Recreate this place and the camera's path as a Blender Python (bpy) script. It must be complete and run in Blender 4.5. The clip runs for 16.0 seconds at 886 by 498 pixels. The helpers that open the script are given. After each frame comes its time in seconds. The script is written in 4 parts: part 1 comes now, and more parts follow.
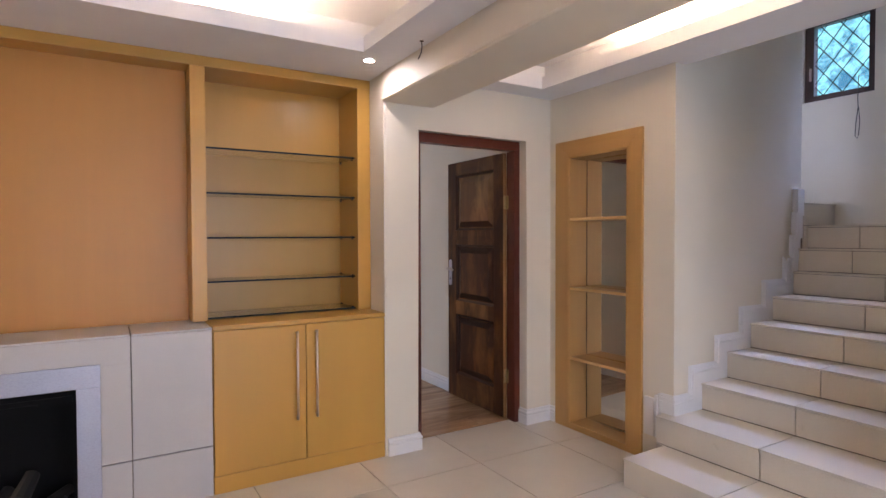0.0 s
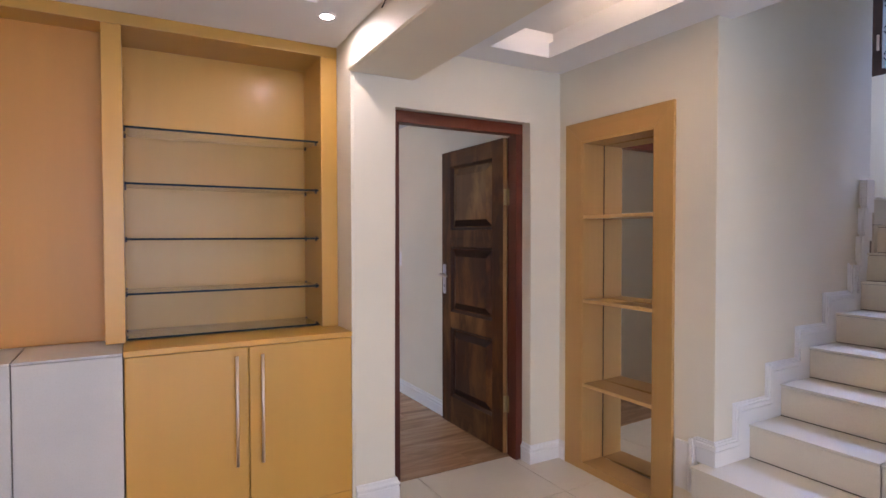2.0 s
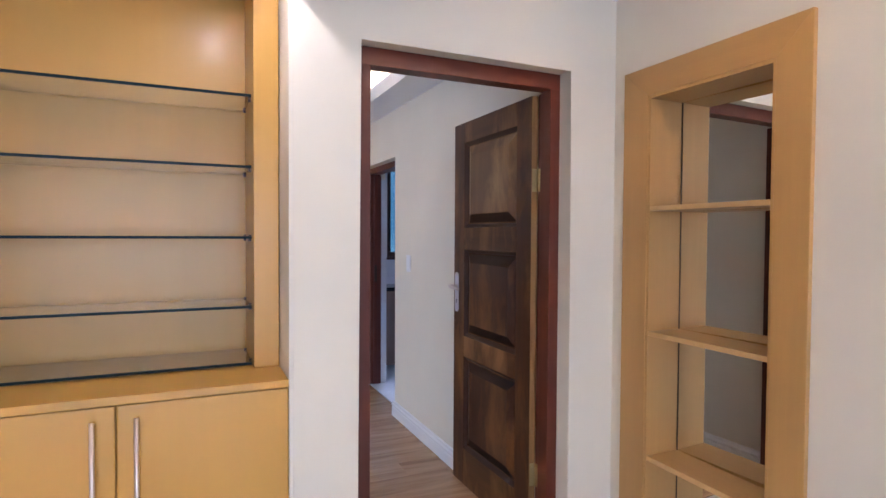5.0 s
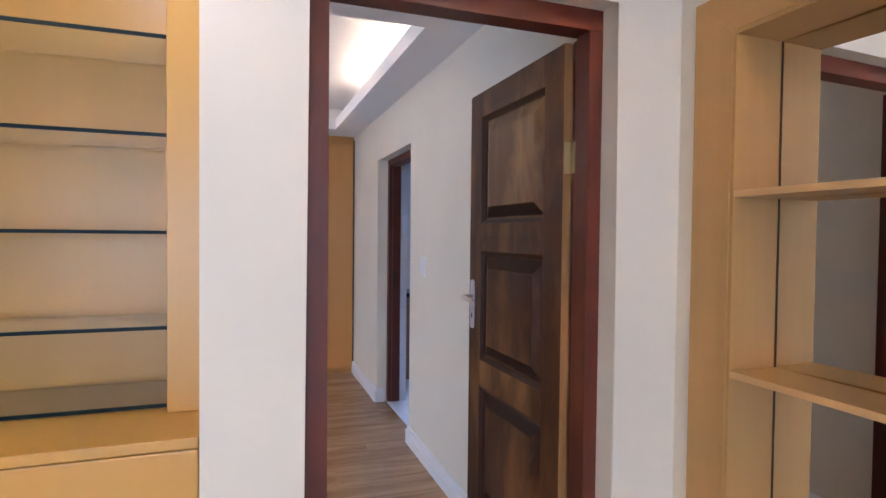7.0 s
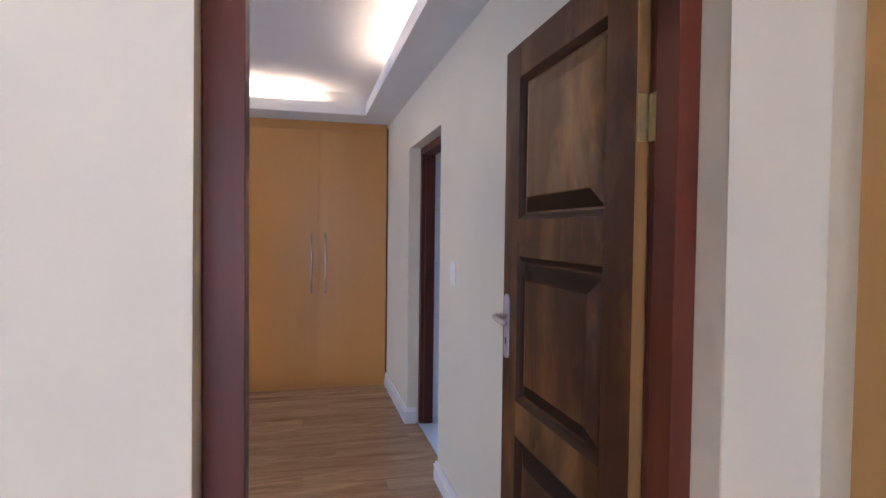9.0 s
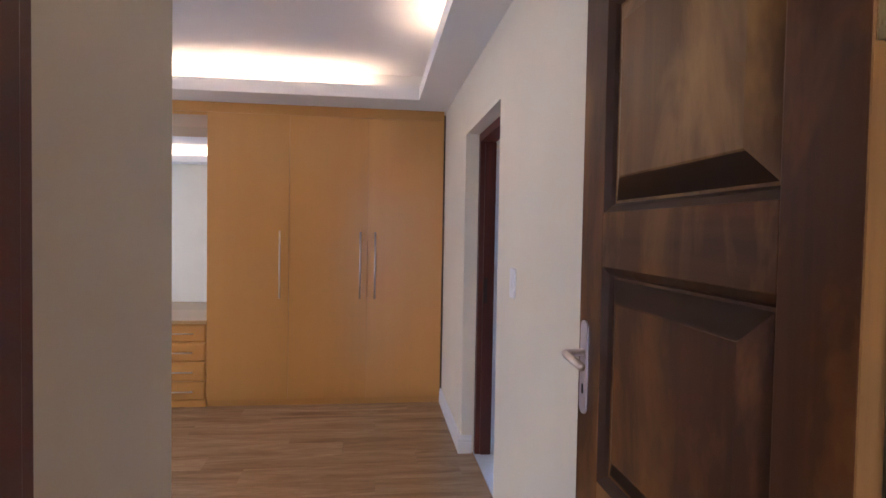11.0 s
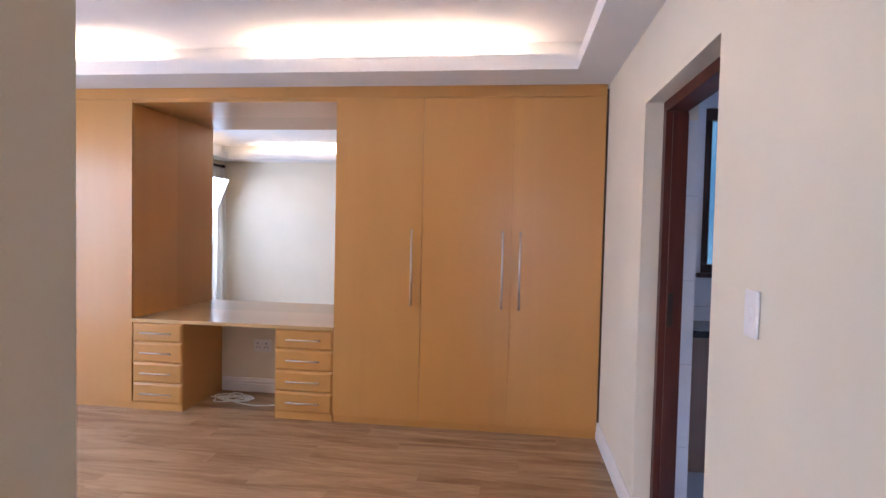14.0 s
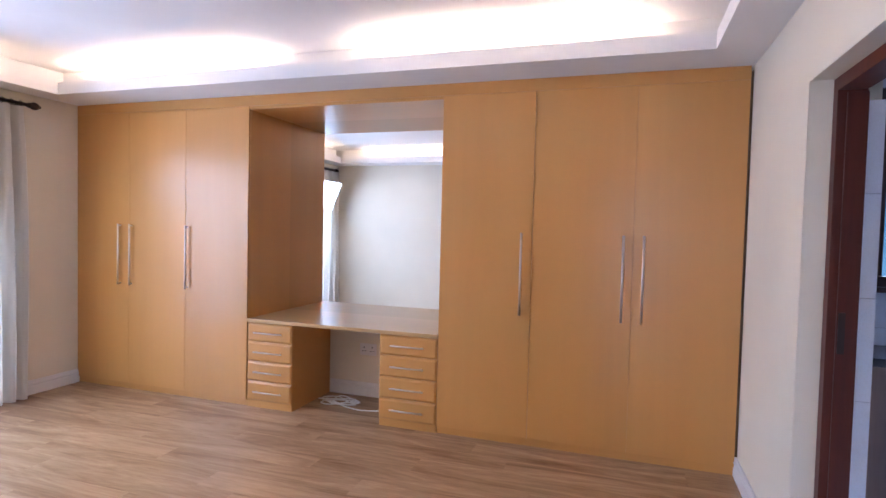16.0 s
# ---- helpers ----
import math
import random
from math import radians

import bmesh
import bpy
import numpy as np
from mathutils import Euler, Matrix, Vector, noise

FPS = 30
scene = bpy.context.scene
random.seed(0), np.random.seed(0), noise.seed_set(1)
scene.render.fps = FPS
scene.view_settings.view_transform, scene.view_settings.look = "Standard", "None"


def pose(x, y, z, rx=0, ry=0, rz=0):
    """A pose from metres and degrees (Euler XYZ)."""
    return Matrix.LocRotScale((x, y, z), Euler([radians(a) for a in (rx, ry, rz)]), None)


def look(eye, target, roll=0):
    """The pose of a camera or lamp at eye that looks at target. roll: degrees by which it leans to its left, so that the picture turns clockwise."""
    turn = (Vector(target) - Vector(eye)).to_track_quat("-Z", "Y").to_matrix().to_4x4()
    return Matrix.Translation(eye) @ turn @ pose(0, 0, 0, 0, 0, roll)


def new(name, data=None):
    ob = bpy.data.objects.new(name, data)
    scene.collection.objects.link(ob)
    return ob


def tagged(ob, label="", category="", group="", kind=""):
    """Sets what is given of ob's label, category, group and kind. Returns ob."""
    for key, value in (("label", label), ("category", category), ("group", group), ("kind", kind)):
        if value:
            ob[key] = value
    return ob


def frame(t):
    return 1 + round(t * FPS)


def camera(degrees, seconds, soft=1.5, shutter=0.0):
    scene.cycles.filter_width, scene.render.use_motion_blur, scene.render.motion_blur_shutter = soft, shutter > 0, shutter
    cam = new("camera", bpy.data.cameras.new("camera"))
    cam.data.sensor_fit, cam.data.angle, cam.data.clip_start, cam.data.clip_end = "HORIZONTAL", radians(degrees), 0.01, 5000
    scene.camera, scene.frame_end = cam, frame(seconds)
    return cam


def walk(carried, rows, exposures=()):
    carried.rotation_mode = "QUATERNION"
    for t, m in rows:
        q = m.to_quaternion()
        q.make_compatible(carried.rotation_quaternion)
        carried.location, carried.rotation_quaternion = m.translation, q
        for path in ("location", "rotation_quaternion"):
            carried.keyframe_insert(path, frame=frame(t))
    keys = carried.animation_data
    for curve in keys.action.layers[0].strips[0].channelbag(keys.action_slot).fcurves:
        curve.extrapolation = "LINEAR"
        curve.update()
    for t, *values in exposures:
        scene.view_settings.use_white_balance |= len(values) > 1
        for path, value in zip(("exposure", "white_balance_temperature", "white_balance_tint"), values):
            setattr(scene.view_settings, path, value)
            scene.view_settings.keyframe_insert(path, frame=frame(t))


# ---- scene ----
cam = camera(76.9, 16.0)
PATH = [
    (0, (0.448, 0.534, 1.428), (1.484, 2.244, 1.381), -0.2),
    (0.5, (0.582, 0.666, 1.421), (1.608, 2.382, 1.378), -0.2),
    (1, (0.708, 0.792, 1.43), (1.723, 2.515, 1.387), -0.2),
    (1.5, (0.843, 0.917, 1.434), (1.843, 2.649, 1.39), -0.1),
    (2, (0.973, 1.025, 1.437), (1.953, 2.768, 1.388), -0.1),
    (2.5, (1.078, 1.15, 1.424), (2.035, 2.906, 1.378), -0.1),
    (3, (1.193, 1.298, 1.438), (2.13, 3.065, 1.389), 0.0),
    (5.5, (1.782, 1.973, 1.437), (2.578, 3.807, 1.388), 0.3),
    (6, (1.881, 2.102, 1.436), (2.647, 3.949, 1.391), 0.3),
    (6.5, (1.989, 2.213, 1.434), (2.704, 4.08, 1.385), 0.5),
    (7, (2.082, 2.358, 1.421), (2.753, 4.241, 1.372), 0.6),
    (7.5, (2.17, 2.498, 1.435), (2.797, 4.396, 1.38), 0.7),
    (8, (2.231, 2.627, 1.436), (2.817, 4.539, 1.38), 0.8),
    (8.5, (2.32, 2.782, 1.434), (2.859, 4.707, 1.377), 0.9),
    (9, (2.388, 2.908, 1.431), (2.873, 4.848, 1.371), 0.7),
    (11.5, (2.588, 3.597, 1.423), (2.765, 5.588, 1.359), 1.0),
    (12, (2.576, 3.724, 1.42), (2.685, 5.72, 1.354), 0.9),
    (12.5, (2.56, 3.847, 1.42), (2.594, 5.846, 1.354), 1.1),
    (13, (2.539, 3.94, 1.433), (2.492, 5.938, 1.357), 1.1),
    (13.5, (2.533, 4.055, 1.422), (2.394, 6.049, 1.351), 1.3),
    (14, (2.521, 4.173, 1.422), (2.277, 6.156, 1.348), 1.3),
    (14.5, (2.511, 4.266, 1.423), (2.158, 6.233, 1.346), 1.3),
    (15, (2.516, 4.326, 1.423), (2.058, 6.272, 1.346), 1.4),
    (15.5, (2.499, 4.381, 1.422), (1.954, 6.304, 1.348), 1.4),
    (16, (2.472, 4.406, 1.43), (1.851, 6.306, 1.355), 1.4),
]
walk(cam, [(t, look(eye, target, roll)) for t, eye, target, roll in PATH],
     exposures=((0.0, 0.06, 7150, 28), (2.0, 0.22, 6950, 27), (3.0, 0.30, 6850, 26), (5.5, 0.64, 6250, 24), (8.0, 0.54, 6300, 24), (9.0, 0.44, 6300, 24), (11.5, 0.54, 7250, 29), (12.0, 0.60, 7350, 29), (12.5, 0.80, 7250, 29), (14.5, 1.00, 6750, 29), (16.0, 1.07, 6350, 29)))

# ---- world and large lights ----
world = bpy.data.worlds.new("world")
scene.world = world
world.use_nodes = True
wn = world.node_tree.nodes
sky = wn.new("ShaderNodeTexSky")
sky.sky_type = "NISHITA"
sky.sun_disc = False
sky.sun_elevation, sky.sun_rotation = radians(38), radians(200)
world.node_tree.links.new(sky.outputs[0], wn["Background"].inputs[0])
wn["Background"].inputs[1].default_value = 0.10


def area(name, eye, target, sx, sy, watts, colour):
    """Daylight in a window's opening."""
    lamp = bpy.data.lights.new(name, "AREA")
    lamp.shape, lamp.size, lamp.size_y, lamp.energy, lamp.color = "RECTANGLE", sx, sy, watts, colour
    ob = new(name, lamp)
    ob.matrix_world = look(eye, target)
    return ob


area("bedroom_window_light", (-2.20, 6.1, 1.12), (0, 6.1, 0.2), 2.3, 2.1, 82, (0.50, 0.72, 1.0))
area("living_window_light", (1.2, -2.5, 1.3), (1.5, 0, 1.35), 3.1, 1.9, 102, (0.55, 0.74, 1.0))
area("stair_window_light", (6.35, 2.69, 4.5), (5.25, 2.66, 2.80), 1.2, 1.2, 1100, (0.33, 0.52, 1.0))
area("upper_stair_window_light", (5.07, 4.66, 3.45), (4.95, 3.2, 2.6), 0.38, 1.2, 26, (0.48, 0.64, 1.0))
area("bathroom_window_light", (4.3, 9.4, 3.7), (4.3, 8.0, 1.7), 1.5, 1.5, 240, (0.42, 0.62, 1.0))
TUBE_COLOUR, TUBE_GLOW, TUBE_GLOW_BED = (1.0, 0.82, 0.57), 165.0, 18.0
SPOT_GLOW = 550.0


# ---- materials ----
def material(name, colour=(0.8, 0.8, 0.8), rough=0.5, metal=0.0):
    m = bpy.data.materials.new(name)
    m.use_nodes = True
    b = m.node_tree.nodes["Principled BSDF"]
    b.inputs["Base Color"].default_value = (*colour, 1)
    b.inputs["Roughness"].default_value = rough
    b.inputs["Metallic"].default_value = metal
    return m, m.node_tree.nodes, m.node_tree.links, b


def coords(nodes, links, scale, rot=(0, 0, 0)):
    tc, mp = nodes.new("ShaderNodeTexCoord"), nodes.new("ShaderNodeMapping")
    mp.inputs["Scale"].default_value = scale
    mp.inputs["Rotation"].default_value = [radians(a) for a in rot]
    links.new(tc.outputs["Object"], mp.inputs["Vector"])
    return mp


def grain(nodes, links, mp, scale, detail=4.0, rough=0.6, distortion=0.0):
    n = nodes.new("ShaderNodeTexNoise")
    n.inputs["Scale"].default_value, n.inputs["Detail"].default_value = scale, detail
    n.inputs["Roughness"].default_value, n.inputs["Distortion"].default_value = rough, distortion
    links.new(mp.outputs["Vector"], n.inputs["Vector"])
    return n


def ramp(nodes, links, source, stops):
    r = nodes.new("ShaderNodeValToRGB")
    e = r.color_ramp.elements
    while len(e) < len(stops):
        e.new(0.5)
    for el, (p, c) in zip(e, stops):
        el.position, el.color = p, (*c, 1)
    links.new(source, r.inputs["Fac"])
    return r


def blend(nodes, links, kind, fac, a, b):
    m = nodes.new("ShaderNodeMix")
    m.data_type, m.blend_type = "RGBA", kind
    if isinstance(fac, float):
        m.inputs["Factor"].default_value = fac
    else:
        links.new(fac, m.inputs["Factor"])
    for slot, v in ((6, a), (7, b)):
        if isinstance(v, tuple):
            m.inputs[slot].default_value = (*v, 1)
        else:
            links.new(v, m.inputs[slot])
    return m.outputs[2]


def bump(nodes, links, b, source, strength, distance=0.002):
    n = nodes.new("ShaderNodeBump")
    n.inputs["Strength"].default_value, n.inputs["Distance"].default_value = strength, distance
    links.new(source, n.inputs["Height"])
    links.new(n.outputs["Normal"], b.inputs["Normal"])


def plaster(name, colour, rough=0.55, relief=0.13):
    m, n, l, b = material(name, colour, rough)
    mp = coords(n, l, (1, 1, 1))
    big, fine = grain(n, l, mp, 1.3, 3), grain(n, l, mp, 90, 3)
    dark = tuple(c * 0.93 for c in colour)
    l.new(ramp(n, l, big.outputs["Fac"], [(0.3, dark), (0.7, colour)]).outputs["Color"], b.inputs["Base Color"])
    mid = grain(n, l, mp, 9, 4)
    add = n.new("ShaderNodeMath")
    add.operation = "MULTIPLY_ADD"
    add.inputs[1].default_value = 3.0
    l.new(mid.outputs["Fac"], add.inputs[0])
    l.new(fine.outputs["Fac"], add.inputs[2])
    bump(n, l, b, add.outputs[0], relief, 0.002)
    return m


def timber(name, light, dark, axis="z", rough=0.35, streak=14.0, contrast=1.0, relief=0.06, coat=0.0, vary=0.12, wear=None, fine=0.28, gloss=0.5, stretch=0.06, swirl=0.3):
    """Wood whose grain runs along an axis, with a tone of its own for each object."""
    m, n, l, b = material(name, light, rough)
    s = {"x": (stretch, 1, 1), "y": (1, stretch, 1), "z": (1, 1, stretch * 0.85)}[axis]
    mp = coords(n, l, s)
    info = n.new("ShaderNodeObjectInfo")
    off = n.new("ShaderNodeVectorMath")
    off.operation = "MULTIPLY_ADD"
    off.inputs[1].default_value = (31.0, 17.0, 23.0)
    l.new(info.outputs["Random"], off.inputs[0])
    l.new(mp.outputs["Vector"], off.inputs[2])
    shifted = n.new("ShaderNodeMapping")
    l.new(off.outputs[0], shifted.inputs["Vector"])
    b.inputs["Specular IOR Level"].default_value = gloss
    a = grain(n, l, shifted, streak, 6, 0.65, swirl)
    f = grain(n, l, shifted, streak * 9, 3, 0.6)
    c1 = ramp(n, l, a.outputs["Fac"], [(0.5 - 0.22 / contrast, dark), (0.5 + 0.22 / contrast, light)])
    c2 = ramp(n, l, f.outputs["Fac"], [(0.3, (0.80, 0.78, 0.75)), (0.62, (1, 1, 1))])
    col = blend(n, l, "MULTIPLY", fine, c1.outputs["Color"], c2.outputs["Color"])
    tone = ramp(n, l, info.outputs["Random"], [(0.0, (1 - vary,) * 3), (1.0, (1.0, 1.0, 1.0))])
    col = blend(n, l, "MULTIPLY", 1.0, col, tone.outputs["Color"])
    if wear:
        w = grain(n, l, coords(n, l, (1, 1, 0.35)), 5.0, 5, 0.6, 0.4)
        k = ramp(n, l, w.outputs["Fac"], [(0.47, (0, 0, 0)), (0.68, (1, 1, 1))])
        col = blend(n, l, "MIX", k.outputs["Color"], col, wear)
    l.new(col, b.inputs["Base Color"])
    b.inputs["Coat Weight"].default_value, b.inputs["Coat Roughness"].default_value = coat, 0.2
    bump(n, l, b, f.outputs["Fac"], relief, 0.001)
    return m


def ceramic(name, colour, rough=0.16, vary=0.05, swing=1.5):
    m, n, l, b = material(name, colour, rough)
    mp = coords(n, l, (1, 1, 1))
    info = n.new("ShaderNodeObjectInfo")
    cloud, speck = grain(n, l, mp, 3.5, 5), grain(n, l, mp, 160, 2)
    c = ramp(n, l, cloud.outputs["Fac"], [(0.3, tuple(v * 0.94 for v in colour)), (0.7, colour)])
    s = ramp(n, l, speck.outputs["Fac"], [(0.32, (0.93, 0.92, 0.9)), (0.5, (1, 1, 1))])
    col = blend(n, l, "MULTIPLY", 0.7, c.outputs["Color"], s.outputs["Color"])
    tone = ramp(n, l, info.outputs["Random"], [(0.0, (1 - vary,) * 3), (1.0, (1, 1, 1))])
    l.new(blend(n, l, "MULTIPLY", 1.0, col, tone.outputs["Color"]), b.inputs["Base Color"])
    r = ramp(n, l, cloud.outputs["Fac"], [(0.3, (rough * 0.8,) * 3), (0.75, (rough * swing,) * 3)])
    l.new(r.outputs["Color"], b.inputs["Roughness"])
    bump(n, l, b, cloud.outputs["Fac"], 0.03, 0.003)
    return m


def metal(name, colour, rough, stretch=(1, 1, 1)):
    m, n, l, b = material(name, colour, rough, 1.0)
    g = grain(n, l, coords(n, l, stretch), 180, 3)
    r = ramp(n, l, g.outputs["Fac"], [(0.3, (rough * 0.7,) * 3), (0.7, (rough * 1.3,) * 3)])
    l.new(r.outputs["Color"], b.inputs["Roughness"])
    return m


def glowing(name, colour, strength):
    m, n, l, b = material(name, (0.9, 0.9, 0.9), 0.4)
    b.inputs["Emission Color"].default_value = (*colour, 1)
    b.inputs["Emission Strength"].default_value = strength
    return m


def clear(name, colour=(1, 1, 1), rough=0.0):
    m, n, l, b = material(name, colour, rough)
    b.inputs["Transmission Weight"].default_value = 1.0
    b.inputs["IOR"].default_value = 1.45
    return m


WALL = plaster("cream_wall_paint", (0.77, 0.695, 0.57))
WALL_BED = plaster("off_white_wall_paint", (0.79, 0.712, 0.58))
CEIL = plaster("white_ceiling_paint", (0.86, 0.85, 0.86), 0.7, 0.1)
TRIM = plaster("white_gloss_trim", (0.80, 0.78, 0.77), 0.3, 0.08)
BEECH = timber("beech_veneer", (0.57, 0.305, 0.060), (0.485, 0.253, 0.046), "z", 0.36, 1.9, 0.6, vary=0.05, coat=0.12, fine=0.05, relief=0.01, swirl=0.8)
BEECH_X = timber("beech_veneer_across", (0.57, 0.305, 0.060), (0.485, 0.253, 0.046), "x", 0.36, 1.9, 0.6, vary=0.05, coat=0.12, fine=0.05, relief=0.01, swirl=0.8)
BEECH_Y = timber("beech_veneer_deep", (0.57, 0.305, 0.060), (0.485, 0.253, 0.046), "y", 0.36, 1.9, 0.6, vary=0.05, coat=0.12, fine=0.05, relief=0.01, swirl=0.8)
# Beech made more orange, with the bedroom's daylight tint put into the colour.
WARD = timber("daylit_orange_beech", (0.64, 0.306, 0.086), (0.52, 0.230, 0.057), "z", 0.33, 1.7, 0.7, vary=0.05, coat=0.15, fine=0.05, relief=0.01, swirl=0.8)
WARD_X = timber("daylit_orange_beech_across", (0.64, 0.306, 0.086), (0.52, 0.230, 0.057), "x", 0.33, 1.7, 0.7, vary=0.05, coat=0.15, fine=0.05, relief=0.01, swirl=0.8)
# Wardrobe beech, paler to paint the desktop's reflected sheen into the wood.
DESK = timber("beech_desktop_sheen", (0.64, 0.385, 0.165), (0.55, 0.315, 0.125), "x", 0.30, 1.7, 0.7, vary=0.03, coat=0.2, fine=0.06, relief=0.01, swirl=0.8)
PANEL = timber("pinkish_beech_panel", (0.52, 0.242, 0.050), (0.44, 0.198, 0.040), "z", 0.42, 2.6, 0.7, vary=0.03, fine=0.10)
NICHE = timber("honey_beech_frame", (0.50, 0.282, 0.094), (0.41, 0.220, 0.070), "z", 0.38, 6.0, 0.8, vary=0.06, fine=0.15)
NICHE_Y = timber("honey_beech_shelf", (0.50, 0.282, 0.094), (0.41, 0.220, 0.070), "y", 0.38, 6.0, 0.8, vary=0.06, fine=0.15)
EDGE_BAND = timber("pale_beech_edge", (0.66, 0.40, 0.17), (0.58, 0.34, 0.14), "y", 0.4, 6.0, 0.8, vary=0.04, fine=0.1)
# Upper door panel: faded stain, paler still to paint in the gloss it catches.
DOOR_FADED_LIT = timber("faded_lit_door_panel", (0.190, 0.085, 0.026), (0.100, 0.042, 0.013), "z", 0.42, 9.0, 0.9, 0.10, 0.0, 0.1, wear=(0.31, 0.165, 0.055), fine=0.5, gloss=0.35)
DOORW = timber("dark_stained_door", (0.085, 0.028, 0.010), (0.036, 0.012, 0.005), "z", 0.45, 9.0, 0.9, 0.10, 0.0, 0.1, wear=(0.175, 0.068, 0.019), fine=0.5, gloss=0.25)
DOORW_X = timber("dark_stained_rail", (0.130, 0.046, 0.011), (0.046, 0.015, 0.004), "y", 0.45, 9.0, 0.9, 0.10, 0.0, 0.1, wear=(0.235, 0.105, 0.033), fine=0.5, gloss=0.25)
# Dark stain of mouldings and level bevels, with their shade put into the tone.
DOOR_DARK = timber("unworn_shaded_stain", (0.060, 0.022, 0.010), (0.034, 0.013, 0.007), "y", 0.45, 9.0, 0.9, 0.08, 0.0, 0.1, gloss=0.3)
DOOR_EDGE = timber("worn_door_edge", (0.34, 0.18, 0.065), (0.20, 0.095, 0.03), "z", 0.45, 14.0, 1.2, 0.15)
MAHOG = timber("red_mahogany_frame", (0.135, 0.027, 0.013), (0.062, 0.012, 0.007), "z", 0.42, 8.0, 1.0, 0.05, 0.0, 0.05, gloss=0.35)
MAHOG_X = timber("red_mahogany_head", (0.135, 0.027, 0.013), (0.062, 0.012, 0.007), "x", 0.42, 8.0, 1.0, 0.05, 0.0, 0.05, gloss=0.35)
LAMINATE = timber("oak_laminate", (0.55, 0.345, 0.195), (0.25, 0.138, 0.070), "x", 0.23, 7.0, 1.15, 0.04, 0.0, 0.03, fine=0.7, stretch=0.13, swirl=0.9)
TILE = ceramic("cream_floor_tile", (0.70, 0.64, 0.545), 0.16)
STAIR_TILE = ceramic("cream_stair_tile", (0.69, 0.62, 0.515), 0.34)
FIRE_TILE = ceramic("white_surround_tile", (0.55, 0.52, 0.50), 0.42, 0.02, 0.95)
BATH_TILE = ceramic("white_bathroom_tile", (0.72, 0.76, 0.82), 0.2)
GROUT = plaster("grey_grout", (0.22, 0.19, 0.16), 0.85)
STEEL = metal("brushed_steel", (0.68, 0.58, 0.52), 0.4, (1, 1, 0.02))
STEEL_PLATE = metal("satin_aluminium", (0.62, 0.60, 0.66), 0.42, (1, 0.03, 1))
BRASS = metal("tarnished_brass", (0.42, 0.34, 0.19), 0.45)
SURROUND = metal("brushed_steel_surround", (0.40, 0.40, 0.45), 0.5, (0.5, 1, 1))
BLACK = plaster("soot_black", (0.004, 0.004, 0.0045), 0.7, 0.3)
BLACK.node_tree.nodes["Principled BSDF"].inputs["Specular IOR Level"].default_value = 0.1
DARK = plaster("dark_gap", (0.10, 0.055, 0.030), 0.8)
LOG = plaster("ceramic_log", (0.014, 0.012, 0.011), 0.9, 0.8)
MIRROR = material("mirror_silver", (0.90, 0.92, 0.91), 0.01, 1.0)[0]
GLASS = clear("window_glass")
SHELF_GLASS = clear("shelf_glass", (0.93, 0.98, 0.96))
EDGE_GLASS = material("glass_edge_green", (0.004, 0.013, 0.013), 0.5)[0]
EDGE_GLASS.node_tree.nodes["Principled BSDF"].inputs["Specular IOR Level"].default_value = 0.15
FIRE_GLASS = clear("smoked_fire_glass", (0.25, 0.25, 0.26), 0.02)
PLASTIC = material("white_plastic", (0.80, 0.78, 0.78), 0.32)[0]
BLACK_PLASTIC = material("black_plastic", (0.015, 0.015, 0.017), 0.4)[0]
CABLE = material("cream_cable", (0.72, 0.68, 0.60), 0.45)[0]
IRON = metal("dark_bronze_rod", (0.07, 0.05, 0.045), 0.4)
LEAD = material("lead_came", (0.006, 0.006, 0.007), 0.8)[0]
LEAD.node_tree.nodes["Principled BSDF"].inputs["Specular IOR Level"].default_value = 0.1
WINFRAME = timber("dark_window_frame", (0.08, 0.032, 0.026), (0.035, 0.015, 0.013), "z", 0.35)
GRANITE = ceramic("black_granite", (0.02, 0.02, 0.024), 0.15)
VANITY = timber("brown_vanity_front", (0.26, 0.16, 0.12), (0.2, 0.12, 0.085), "z", 0.45)
TUBE = glowing("lit_tube", TUBE_COLOUR, TUBE_GLOW)
TUBE_BED = glowing("lit_bedroom_tube", TUBE_COLOUR, TUBE_GLOW_BED)
SPOT = glowing("lit_spot", (0.95, 0.96, 1.0), SPOT_GLOW)


def curtain_cloth():
    m, n, l, b = material("cream_curtain_cloth", (0.76, 0.72, 0.68), 0.85)
    g = grain(n, l, coords(n, l, (1, 1, 1)), 240, 2)
    l.new(ramp(n, l, g.outputs["Fac"], [(0.3, (0.78, 0.75, 0.70)), (0.7, (0.86, 0.83, 0.78))]).outputs["Color"], b.inputs["Base Color"])
    bump(n, l, b, g.outputs["Fac"], 0.2, 0.001)
    tl, mx = n.new("ShaderNodeBsdfTranslucent"), n.new("ShaderNodeMixShader")
    tl.inputs["Color"].default_value = (0.86, 0.83, 0.78, 1)
    mx.inputs[0].default_value = 0.42
    l.new(b.outputs[0], mx.inputs[1])
    l.new(tl.outputs[0], mx.inputs[2])
    l.new(mx.outputs[0], n["Material Output"].inputs["Surface"])
    return m


CLOTH = curtain_cloth()


def garden_view(name, low, high, strength, scale):
    """Bright foliage and sky beyond a window."""
    m, n, l, b = material(name, (0, 0, 0), 1.0)
    g = grain(n, l, coords(n, l, (1, 1, 1)), scale, 8, 0.7, 0.6)
    c = ramp(n, l, g.outputs["Fac"], [(0.40, low), (0.50, tuple((a + c) / 2 for a, c in zip(low, high))), (0.60, high)])
    l.new(c.outputs["Color"], b.inputs["Emission Color"])
    b.inputs["Emission Strength"].default_value = strength
    return m


